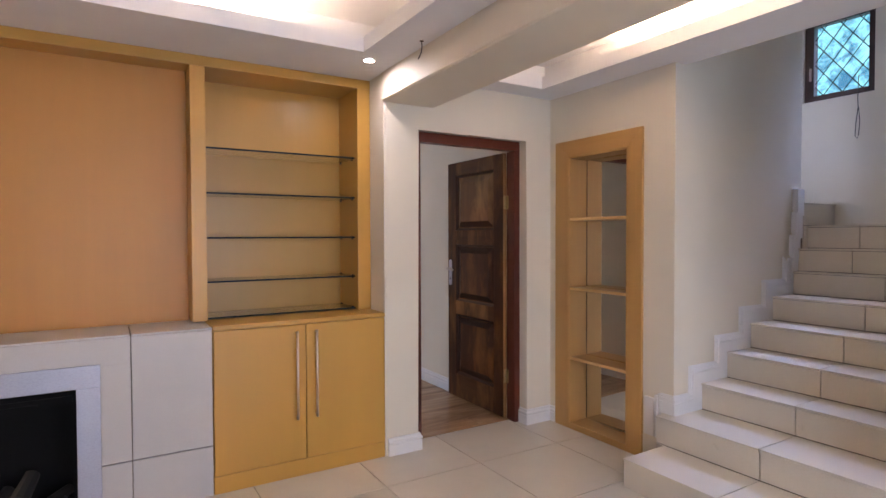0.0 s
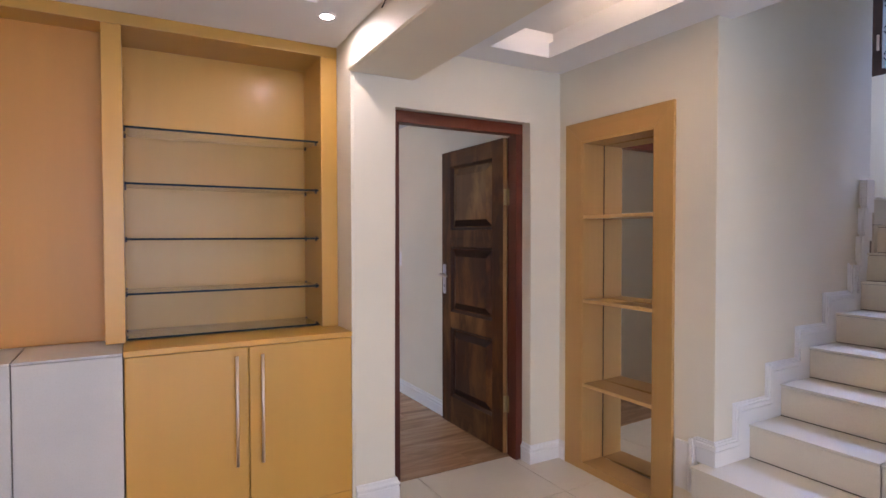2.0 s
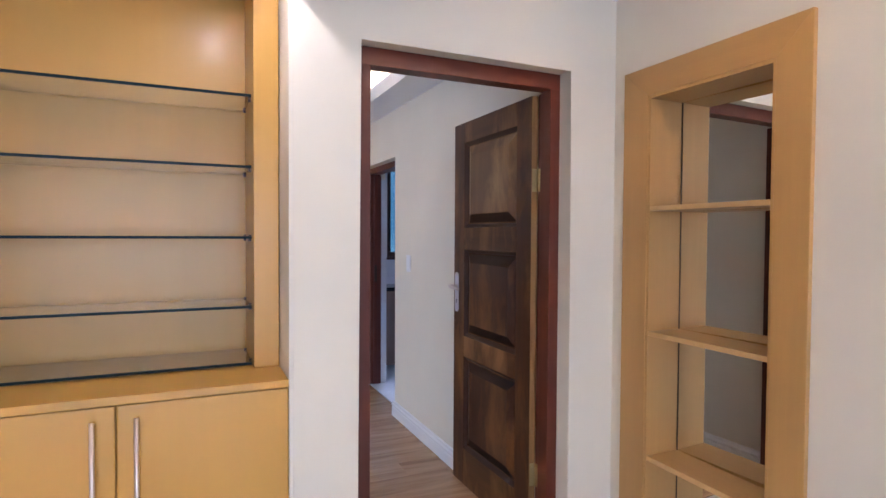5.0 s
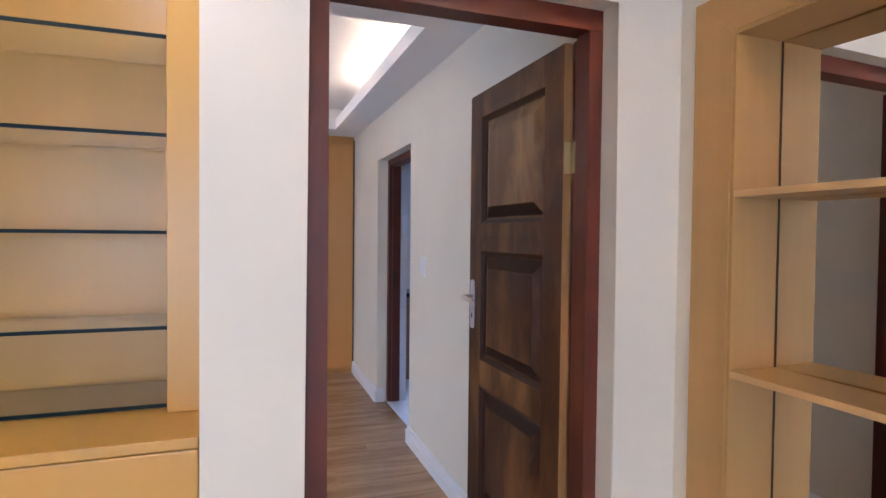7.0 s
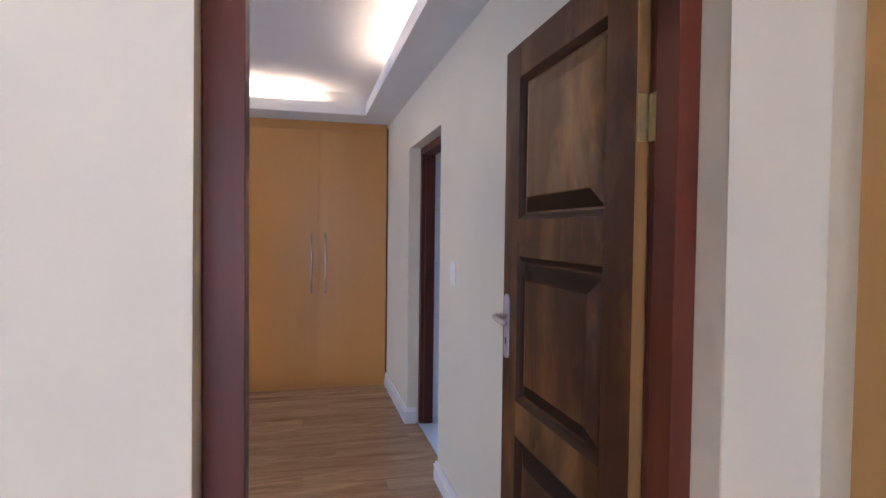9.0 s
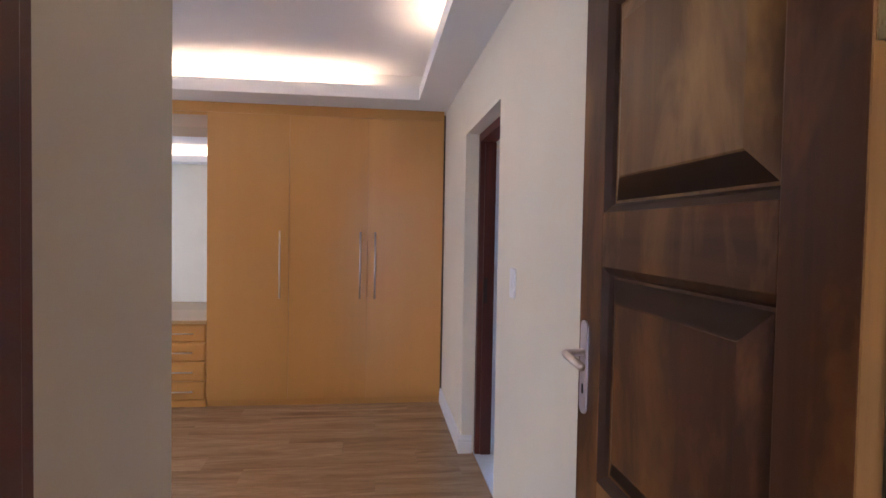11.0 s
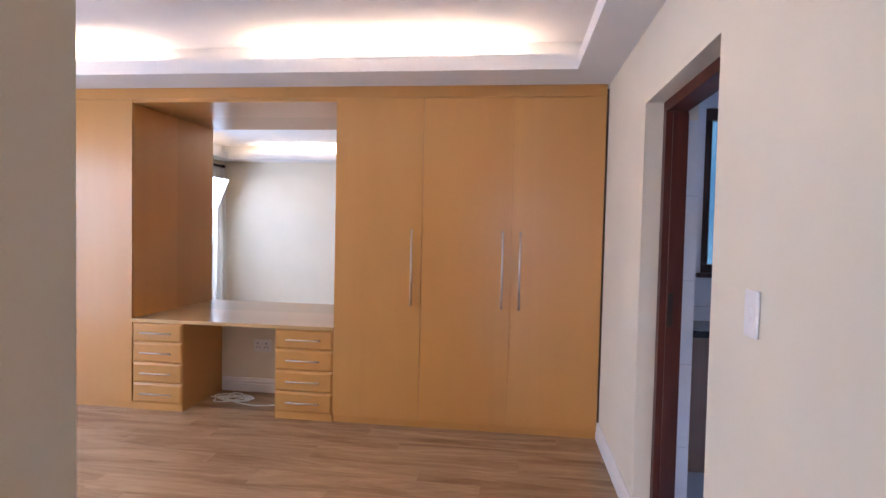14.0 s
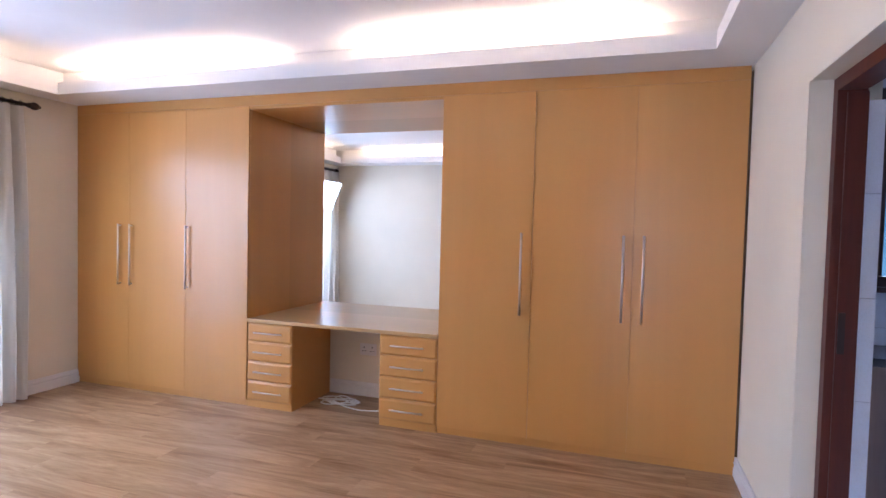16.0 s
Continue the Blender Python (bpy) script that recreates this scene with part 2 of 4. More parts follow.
GARDEN = garden_view("garden_beyond", (0.004, 0.17, 0.32), (0.24, 0.88, 1.0), 1.5, 5.0)
BATH_OUT = garden_view("yard_beyond", (0.04, 0.20, 0.38), (0.10, 0.33, 0.54), 0.6, 0.9)


# ---- building helpers ----
PLACE = {}


def thing(name, loc, label="", category="", group="", kind=""):
    ob = new(name)
    ob.empty_display_size = 0.05
    ob.location = loc
    PLACE[ob.name] = Vector(loc)
    return tagged(ob, label, category, group, kind)


def mesh_of(name, bm, mat, smooth=False):
    me = bpy.data.meshes.new(name)
    bmesh.ops.recalc_face_normals(bm, faces=bm.faces)
    bm.to_mesh(me)
    bm.free()
    me.materials.append(mat)
    if smooth:
        for p in me.polygons:
            p.use_smooth = True
    return me


def part(name, bm, mat, parent, label="", smooth=False):
    """Links a mesh, given in the world's coordinates, as a part under a thing or a part."""
    base = PLACE[parent.name]
    bmesh.ops.translate(bm, verts=bm.verts, vec=-base)
    ob = new(name, mesh_of(name, bm, mat, smooth))
    ob.parent = parent
    PLACE[ob.name] = base
    if label:
        ob["label"] = label
    return ob


def solid(name, bm, mat, label="", category="", group="", kind="structure", smooth=False):
    """A top-level mesh in the world's coordinates."""
    ob = new(name, mesh_of(name, bm, mat, smooth))
    PLACE[ob.name] = Vector((0, 0, 0))
    return tagged(ob, label, category, group, kind)


def box(x0, x1, y0, y1, z0, z1, bevel=0.0, bm=None):
    own = bm is None
    bm = bm or bmesh.new()
    m = Matrix.Translation(((x0 + x1) / 2, (y0 + y1) / 2, (z0 + z1) / 2)) @ Matrix.Diagonal((abs(x1 - x0), abs(y1 - y0), abs(z1 - z0), 1))
    made = bmesh.ops.create_cube(bm, size=1, matrix=m)["verts"]
    if bevel:
        edges = {e for v in made for e in v.link_edges}
        bmesh.ops.bevel(bm, geom=list(edges), offset=bevel, segments=2, affect="EDGES", profile=0.6)
    return bm


def boxes(*dims, bevel=0.0):
    bm = bmesh.new()
    for d in dims:
        box(*d, bevel=bevel, bm=bm)
    return bm


def sheet(outline, opening, place, t0, t1, bevel=0.006):
    """A wall sheet of one outline, thick from t0 to t1, its opening's edges softened. place turns (u, v, t) into the world."""
    bm = bmesh.new()
    sides = [[bm.verts.new(place(u, v, t)) for u, v in outline] for t in (t0, t1)]
    for side in sides:
        bm.faces.new(side)
    n = len(outline)
    for k in range(n):
        bm.faces.new((sides[0][k], sides[0][(k + 1) % n], sides[1][(k + 1) % n], sides[1][k]))
    soft = []
    for side in sides:
        chosen = {side[k] for k in opening}
        soft += [e for e in bm.edges if e.verts[0] in chosen and e.verts[1] in chosen]
    bmesh.ops.bevel(bm, geom=soft, offset=bevel, segments=3, affect="EDGES", profile=0.5)
    return bm


def rod(a, b, r, bm=None, sides=12, r2=None):
    bm = bm or bmesh.new()
    a, b = Vector(a), Vector(b)
    turn = (b - a).to_track_quat("Z", "Y").to_matrix().to_4x4()
    bmesh.ops.create_cone(bm, cap_ends=True, segments=sides, radius1=r, radius2=r if r2 is None else r2, depth=(b - a).length,
                          matrix=Matrix.Translation((a + b) / 2) @ turn)
    return bm


def sweep(points, r, sides=8, bm=None):
    """A round tube along points."""
    bm = bm or bmesh.new()
    rings, pts = [], [Vector(p) for p in points]
    for i, p in enumerate(pts):
        d = (pts[min(i + 1, len(pts) - 1)] - pts[max(i - 1, 0)]).normalized()
        u = d.orthogonal() if abs(d.z) > 0.9 else d.cross(Vector((0, 0, 1)))
        u.normalize()
        w = d.cross(u)
        rings.append([bm.verts.new(p + r * (math.cos(k) * u + math.sin(k) * w)) for k in (2 * math.pi * j / sides for j in range(sides))])
    for a, b in zip(rings, rings[1:]):
        for j in range(sides):
            bm.faces.new((a[j], a[(j + 1) % sides], b[(j + 1) % sides], b[j]))
    bm.faces.new(rings[0])
    bm.faces.new(rings[-1])
    return bm


SKIRT = ((0, 0), (0.018, 0), (0.018, 0.066), (0.014, 0.073), (0.020, 0.080), (0.020, 0.090), (0.012, 0.098), (0.009, 0.112), (0, 0.115))


def moulding(profile, p0, p1, out, z=0.0, bm=None, m0=0.0, m1=0.0):
    """A profile of (depth, height) run from p0 to p1; out: the way it stands proud. m0, m1: mitre at each end, +1 outside corner."""
    bm = bm or bmesh.new()
    a, b, o = Vector((*p0, 0)), Vector((*p1, 0)), Vector((*out, 0))
    d = (b - a).normalized()
    ends = []
    for p, s in ((a, -m0), (b, m1)):
        ends.append([bm.verts.new(p + o * q + d * s * q + Vector((0, 0, z + h))) for q, h in profile])
    n = len(profile)
    for j in range(n):
        bm.faces.new((ends[0][j], ends[0][(j + 1) % n], ends[1][(j + 1) % n], ends[1][j]))
    bm.faces.new(ends[0])
    bm.faces.new(ends[1])
    return bm


def bar_handle(x, z0, z1, y, parent, flat=False, x1=None):
    """A round bar on two posts; upright, or lying from x to x1."""
    bm = bmesh.new()
    if x1 is None:
        rod((x, y - 0.030, z0), (x, y - 0.030, z1), 0.0075, bm)
        for z in (z0 + 0.012, z1 - 0.012):
            rod((x, y - 0.030, z), (x, y, z), 0.0045, bm, 8)
    else:
        rod((x, y - 0.026, z0), (x1, y - 0.026, z0), 0.006, bm)
        for q in (x + 0.02, x1 - 0.02):
            rod((q, y - 0.026, z0), (q, y, z0), 0.004, bm, 8)
    return part("handle", bm, STEEL, parent, "brushed steel bar handle", True)


# ---- plan ----
XL, YB = -3.0, -2.6              # living room's far sides
YW, YV = 3.79, 3.99              # faces of the wall with the bedroom door
XN = 3.390                       # face of the wall with the display niche
YC, XC, YP = 2.690, 5.30, 1.585  # stair wall, landing wall, pier
ZS, ZC, ZT = 2.465, 2.70, 2.95   # soffit, upper ceiling, wall tops
ZB = 2.410                       # bedroom soffit
XB0, XB1 = -2.075, 3.143          # bedroom side walls
YB0, XP = 4.546, 2.204           # bedroom front wall, passage wall
DX0, DX1, DZ = 2.226, 3.158, 2.14  # bedroom doorway
BY0, BY1, BZ = 5.998, 6.985, 2.05  # bathroom doorway
YF, YM = 8.04, 8.610              # wardrobe fronts and mirror
YB1 = 8.645                      # back wall

# ---- walls ----
XR = 3.388                       # bathroom side of the bedroom's wall
solid("wall_1", sheet(((1.995, 0), (DX0, 0), (DX0, DZ), (DX1, DZ), (DX1, 0), (3.66, 0), (3.66, ZT), (1.995, ZT)), (1, 2, 3, 4), lambda u, v, t: (u, t, v), YW, YV, 0.009), WALL,
      "cream plastered wall round the bedroom doorway", "wall")
solid("wall_2", boxes((XN, 3.66, 3.575, YW, 0, ZT), (XN, 3.66, YC, 3.032, 0, ZT), (XN, 3.66, 3.032, 3.575, 2.003, ZT), (3.64, 3.66, 3.032, 3.575, 0, 2.003)), WALL,
      "cream plastered wall with a recessed display niche", "wall")
solid("wall_3", boxes((3.66, 4.84, YC, 2.86, 0, 4.3)), WALL, "plain cream wall beside the staircase", "wall")
solid("wall_4", boxes((XN, XC, 1.435, YP, 0, 4.3), (XN, 3.57, YB, 1.435, 0, 4.3)), WALL, "cream wall and pier beside the stairs", "wall")
solid("wall_5", boxes((XC, 5.46, 1.435, 2.417, 0, 4.3), (XC, 5.46, 2.912, 4.6, 0, 4.3), (XC, 5.46, 2.417, 2.912, 0, 2.487), (XC, 5.46, 2.417, 2.912, 3.131, 4.3)), WALL,
      "cream landing wall with a small high window", "wall")
solid("wall_6", boxes((4.7, XC, 4.6, 4.75, 0, 2.8), (4.7, XC, 4.6, 4.75, 4.1, 4.3), (4.7, 4.87, 4.6, 4.75, 2.8, 4.1), (5.27, XC, 4.6, 4.75, 2.8, 4.1), (4.69, 4.84, 2.86, 4.6, 0, 4.3)), WALL, "plain cream wall of the upper stair flight", "wall")
solid("wall_7", boxes((XL - 0.15, 1.995, 4.40, YB0, 0, ZT), (1.995, XP, YV, YB0, 0, ZT), (1.982, 1.995, YW + 0.003, 4.40, 0, ZT)), WALL,
      "thick plastered wall between living room and bedroom", "wall")
solid("wall_8", boxes((XL - 0.15, XL, YB, 4.40, 0, ZT)), WALL, "plain cream living room wall", "wall")
solid("wall_9", boxes((XL - 0.15, -0.4, YB - 0.15, YB, 0, ZT), (2.8, 3.57, YB - 0.15, YB, 0, ZT), (-0.4, 2.8, YB - 0.15, YB, 0, 0.35), (-0.4, 2.8, YB - 0.15, YB, 2.25, ZT)), WALL,
      "plain cream living room wall with a wide window opening", "wall")
solid("wall_10", sheet(((YV, 0), (BY0, 0), (BY0, BZ), (BY1, BZ), (BY1, 0), (8.9, 0), (8.9, ZT), (YV, ZT)), (1, 2, 3, 4), lambda u, v, t: (t, u, v), XB1, XR, 0.006), WALL_BED,
      "off-white bedroom wall with the bathroom doorway", "wall")
solid("wall_11", boxes((XB0 - 0.3, 3.35, YB1, YB1 + 0.15, 0, ZT)), WALL_BED, "off-white wall behind the wardrobes", "wall")
solid("wall_12", boxes((XB0 - 0.2, XB0, YB0, 4.85, 0, ZT), (XB0 - 0.2, XB0, 7.35, 8.9, 0, ZT), (XB0 - 0.2, XB0, 4.85, 7.35, 2.2, ZT)), WALL_BED,
      "off-white bedroom wall with a wide glazed opening", "wall")
solid("wall_13", boxes((XR, 5.5, 8.0, 8.15, 0, 1.15), (XR, 3.75, 8.0, 8.15, 1.15, 2.24), (4.9, 5.5, 8.0, 8.15, 1.15, 2.24), (XR, 5.5, 8.0, 8.15, 2.24, ZT),
      (5.4, 5.5, 5.0, 8.0, 0, ZT), (XR, 5.4, 5.0, 5.1, 0, ZT)), BATH_TILE, "pale tiled bathroom walls with a window", "wall")

# ---- ceilings with recessed coves ----


def coffer(name, rect, hole, zs, lip, zc, label):
    """A dropped soffit round a recessed tray: lip, trough and upper ceiling in one mesh."""
    x0, x1, y0, y1 = rect
    a, b, c, d = hole
    t, w = 0.02, 0.20
    bm = bmesh.new()
    for q in ((x0, x1, y0, c), (x0, x1, d, y1), (x0, a, c, d), (b, x1, c, d)):
        box(*q, zs, zs + t, bm=bm)
    for q in ((a - t, b + t, c - t, c), (a - t, b + t, d, d + t), (a - t, a, c, d), (b, b + t, c, d)):
        box(*q, zs + t, zs + lip, bm=bm)
    for q in ((a - w - t, b + w + t, c - w - t, c - w), (a - w - t, b + w + t, d + w, d + w + t), (a - w - t, a - w, c - w, d + w), (b + w, b + w + t, c - w, d + w)):
        box(*q, zs + t, zc, bm=bm)
    box(x0, x1, y0, y1, zc, zc + 0.05, bm=bm)
    return solid(name, bm, CEIL, label, "ceiling")


coffer("ceiling_1", (XL, 1.975, YB, 4.40), (-2.4, 1.71, -2.0, 3.47), ZS, 0.085, ZC, "white recessed ceiling with a hidden lit cove")
coffer("ceiling_2", (2.20, XN, YB, YW), (2.70, 3.112, -2.0, 3.569), ZS, 0.085, ZC, "white hall ceiling tray with a hidden lit cove")
coffer("ceiling_3", (XB0, XB1, YB0, YB1), (-1.83, 2.892, 4.92, 7.68), ZB, 0.095, 2.64, "white bedroom ceiling tray with a hidden lit cove")
solid("ceiling_4", boxes((XP, XB1, YV, YB0, ZB, ZB + 0.05)), CEIL, "flat white ceiling inside the doorway", "ceiling")
solid("ceiling_5", boxes((XN, XC, YP, 4.6, 4.3, 4.35), (XN, 3.49, YP, YC, ZS, 4.3)), CEIL, "white ceiling over the stairwell", "ceiling")
solid("ceiling_6", boxes((XR, 5.4, 5.1, 8.0, 2.45, 2.5)), CEIL, "white bathroom ceiling", "ceiling")


def ceiling_beam():
    """A beam that runs a little off square, from the doorway wall over the whole room."""
    bm = bmesh.new()
    ends = []
    for y, x in ((YW, 1.967), (YB, 1.967 - 0.02 * (YW - YB))):
        ends.append([bm.verts.new((x + dx, y, z)) for dx, z in ((0, ZT), (0, 2.294), (0.008, 2.286), (0.377, 2.286), (0.385, 2.294), (0.385, ZT))])
    n = len(ends[0])
    for k in range(n):
        bm.faces.new((ends[0][k], ends[0][(k + 1) % n], ends[1][(k + 1) % n], ends[1][k]))
    bm.faces.new(ends[0])
    bm.faces.new(ends[1])
    return solid("beam", bm, WALL, "cream plastered ceiling beam", "beam")


ceiling_beam()


def cove_light(p0, p1, zs=None):
    """A fluorescent tube on its batten, lying in the cove's trough."""
    a, b = Vector(p0), Vector(p1)
    zs = ZS if zs is None else zs
    d = (b - a).normalized()
    mid = (a + b) / 2
    ob = thing("cove_light", (mid.x, mid.y, zs + 0.021), "lit fluorescent tube on a batten inside the ceiling cove", "cove light", "cove lights")
    along_x = abs(d.x) > 0.5
    hx, hy = (abs(b.x - a.x) / 2, 0.03) if along_x else (0.03, abs(b.y - a.y) / 2)
    part("batten", box(mid.x - hx, mid.x + hx, mid.y - hy, mid.y + hy, zs + 0.021, zs + 0.042), PLASTIC, ob)
    z = Vector((0, 0, zs + 0.058))
    part("tube", rod(a + z + d * 0.03, b + z - d * 0.03, 0.013), TUBE if zs == ZS else TUBE_BED, ob, "glowing tube", True)
    return ob


for x0, x1 in ((0.78, 2.52), (-1.70, 0.02)):
    cove_light((x0, 7.80, 0), (x1, 7.80, 0), ZB)
for p0, p1 in (((3.01, 5.2, 0), (3.01, 6.85, 0)), ((-1.95, 5.3, 0), (-1.95, 7.2, 0)), ((-1.4, 4.80, 0), (2.4, 4.80, 0))):
    cove_light(p0, p1, ZB)
for p0, p1 in (((3.23, 0.9, 0), (3.23, 2.95, 0)), ((2.58, 0.9, 0), (2.58, 2.85, 0)), ((0.1, 3.59, 0), (1.25, 3.59, 0)), ((-2.0, 3.59, 0), (-0.5, 3.59, 0)),
               ((1.82, 0.9, 0), (1.82, 2.9, 0)), ((1.82, -1.6, 0), (1.82, 0.4, 0)), ((-2.52, -1.0, 0), (-2.52, 2.8, 0))):
    cove_light(p0, p1)

# ---- floors ----
YT = 3.955                       # where tiles meet boards
solid("floor", boxes((XL - 0.15, 3.66, YB - 0.15, YT, -0.08, -0.012), (3.66, XC, 1.435, 4.6, -0.08, -0.012)), GROUT, "grouted slab under the cream floor tiles", "floor")
solid("floor_bedroom", boxes((XB0 - 0.2, XR, YT, 8.8, -0.08, -0.014)), DARK, "slab under the oak laminate boards", "floor")
solid("floor_bathroom", boxes((XR, 5.5, 5.0, 8.15, -0.08, 0.0), (XB1 + 0.085, XR, BY0, BY1, -0.012, 0.006)), BATH_TILE, "pale tiled bathroom floor", "floor")
solid("ground", boxes((-60, -2.3, -60, 60, -0.3, -0.25)), plaster("paving_outside", (0.25, 0.25, 0.22), 0.9), "pale paving outside", "ground")


def skirting(runs, mat=TRIM):
    bm = bmesh.new()
    for p0, p1, out, m0, m1 in runs:
        moulding(SKIRT, p0, p1, out, 0.0, bm, m0, m1)
    return solid("baseboard", bm, mat, "white moulded wooden baseboard", "baseboard")


skirting([((1.999, YW), (DX0, YW), (0, -1), 0, 1), ((DX0, YW), (DX0, YW + 0.08), (1, 0), 1, 0)])
skirting([((DX1, YW), (XN, YW), (0, -1), 1, -1), ((DX1, YW + 0.08), (DX1, YW), (-1, 0), 0, 1), ((XN, 3.722), (XN, YW), (-1, 0), 0, -1)])
skirting([((XB1, YV + 0.02), (XB1, BY0), (-1, 0), 0, 1), ((XB1, BY0), (XB1 + 0.07, BY0), (0, 1), 1, 0)])
skirting([((XB1, BY1), (XB1, YF + 0.03), (-1, 0), 1, 0), ((XB1 + 0.07, BY1), (XB1, BY1), (0, -1), 0, 1)])
skirting([((0.10, YB1), (0.823, YB1), (0, -1), 0, 0)])
skirting([((XB0, 7.35), (XB0, YF), (1, 0), 0, 0)])
skirting([((XB0, YB0), (XP, YB0), (0, 1), 0, 1), ((XP, YV + 0.01), (XP, YB0), (1, 0), 0, 1)])

# ---- staircase ----
RISE, X0 = 0.166, 2.945
NOSE = [X0, 3.300] + [3.645 + 0.267 * k for k in range(5)] + [4.78, 4.885]


def staircase():
    ob = thing("staircase", (X0, 2.2, 0), "straight tiled staircase in cream ceramic with a turn at the landing", "staircase", kind="structure")
    core = bmesh.new()
    for k in range(9):
        y0, y1 = (YP, YC) if k > 1 else (1.42 - 0.1 * (k == 0), 2.69 + 0.06 * k)
        x1 = NOSE[k + 1] if k < 8 else XC
        box(NOSE[k] + 0.010, x1 + (0.010 if k < 8 else 0), y0 + (0.004 if k < 2 else 0), y1 - (0.004 if k < 2 else 0), 0, (k + 1) * RISE - 0.010, bm=core)
    box(4.845, XC, YC - 0.01, 2.94, 0, 10 * RISE - 0.010, bm=core)
    box(4.845, XC, 2.94, 4.6, 0, 11 * RISE - 0.010, bm=core)
    part("stair_core", core, GROUT, ob, "grouted concrete under the tiles")
    for k in range(9):
        y0, y1 = (YP, YC) if k > 1 else (1.42 - 0.1 * (k == 0), 2.69 + 0.06 * k)
        x1 = NOSE[k + 1] if k < 8 else XC
        z0, z1 = k * RISE, (k + 1) * RISE
        cuts = [y0 + 0.002, 2.118 if k < 7 else 2.33, y1 - 0.002]
        if k > 1:
            cuts[0], cuts[2] = y0 + 0.002, y1 - 0.002
        for a, b in zip(cuts, cuts[1:]):
            part("riser_tile", box(NOSE[k], NOSE[k] + 0.012, a + 0.003, b - 0.003, z0 + 0.004, z1 - 0.016, 0.0012), STAIR_TILE, ob)
            part("tread_tile", box(NOSE[k] - 0.008, x1 - 0.002, a + 0.003, b - 0.003, z1 - 0.012, z1, 0.002), STAIR_TILE, ob)
    part("riser_tile", box(NOSE[1], NOSE[1] + 0.012, 2.692, 2.748, 0.003, RISE - 0.003, 0.0012), STAIR_TILE, ob)
    part("riser_tile", box(4.845, XC - 0.002, YC - 0.022, YC - 0.010, 9 * RISE + 0.003, 10 * RISE - 0.013, 0.0012), STAIR_TILE, ob)
    part("riser_tile", box(4.845, XC - 0.002, YC - 0.024, YC - 0.011, 6 * RISE, 9 * RISE, 0.0012), STAIR_TILE, ob)
    part("tread_tile", box(4.845, XC - 0.002, YC - 0.03, 2.93, 10 * RISE - 0.012, 10 * RISE, 0.002), STAIR_TILE, ob)
    part("riser_tile", box(4.845, XC - 0.002, 2.928, 2.94, 10 * RISE + 0.003, 11 * RISE - 0.013, 0.0012), STAIR_TILE, ob)
    return ob


staircase()


def stair_skirting():
    """Baseboard that climbs the wall beside the steps, wrapped round the wall's corner."""
    bm = bmesh.new()
    h, d = 0.118, 0.017
    layers = ((0.0, h - 0.046, d), (h - 0.046, h - 0.038, d - 0.007), (h - 0.038, h - 0.018, d + 0.006), (h - 0.018, h - 0.007, d - 0.002), (h - 0.007, h, d - 0.009))
    for k in range(1, 6):
        z, za = (k + 1) * RISE, (k + 2) * RISE
        xs = XN if k == 1 else NOSE[k] - h
        xe = NOSE[k + 1]
        for i, j, p in layers:
            box(xs + (0 if k == 1 else h - j), xe - i, YC - p, YC + 0.001, z + i, z + j, bm=bm)
            box(xe - j, xe - i, YC - p, YC + 0.001, z + j, za + i, bm=bm)
    for k in range(6, 10):
        z, x = (k + 1) * RISE, (4.775, 4.80, 4.822, 4.838)[k - 6]
        q = 0.002 * (k - 5)
        for i, j, p in layers:
            box(x - j, x - i, YC - p - q, YC + 0.001, z - RISE + j, z + h - 0.02, bm=bm)
    for i, j, p in layers:
        z = 2 * RISE
        box(XN - p, XN, YC - p, 2.775, z + i, z + j, bm=bm)
        box(XN - p, XN, 2.775 + h - j, 2.775 + h - i, RISE, z + j, bm=bm)
    return solid("baseboard", bm, TRIM, "white moulded baseboard stepping up the stairs", "baseboard")


stair_skirting()


def pier_skirting():
    bm = bmesh.new()
    moulding(SKIRT, (XN, YP - 0.001), (XN, 1.30), (-1, 0), 2 * RISE, bm, 1, 0)
    moulding(SKIRT, (XN, YP), (NOSE[2], YP), (0, 1), 2 * RISE, bm, 1, 0)
    return solid("baseboard", bm, TRIM, "white moulded baseboard round the pier", "baseboard")


pier_skirting()


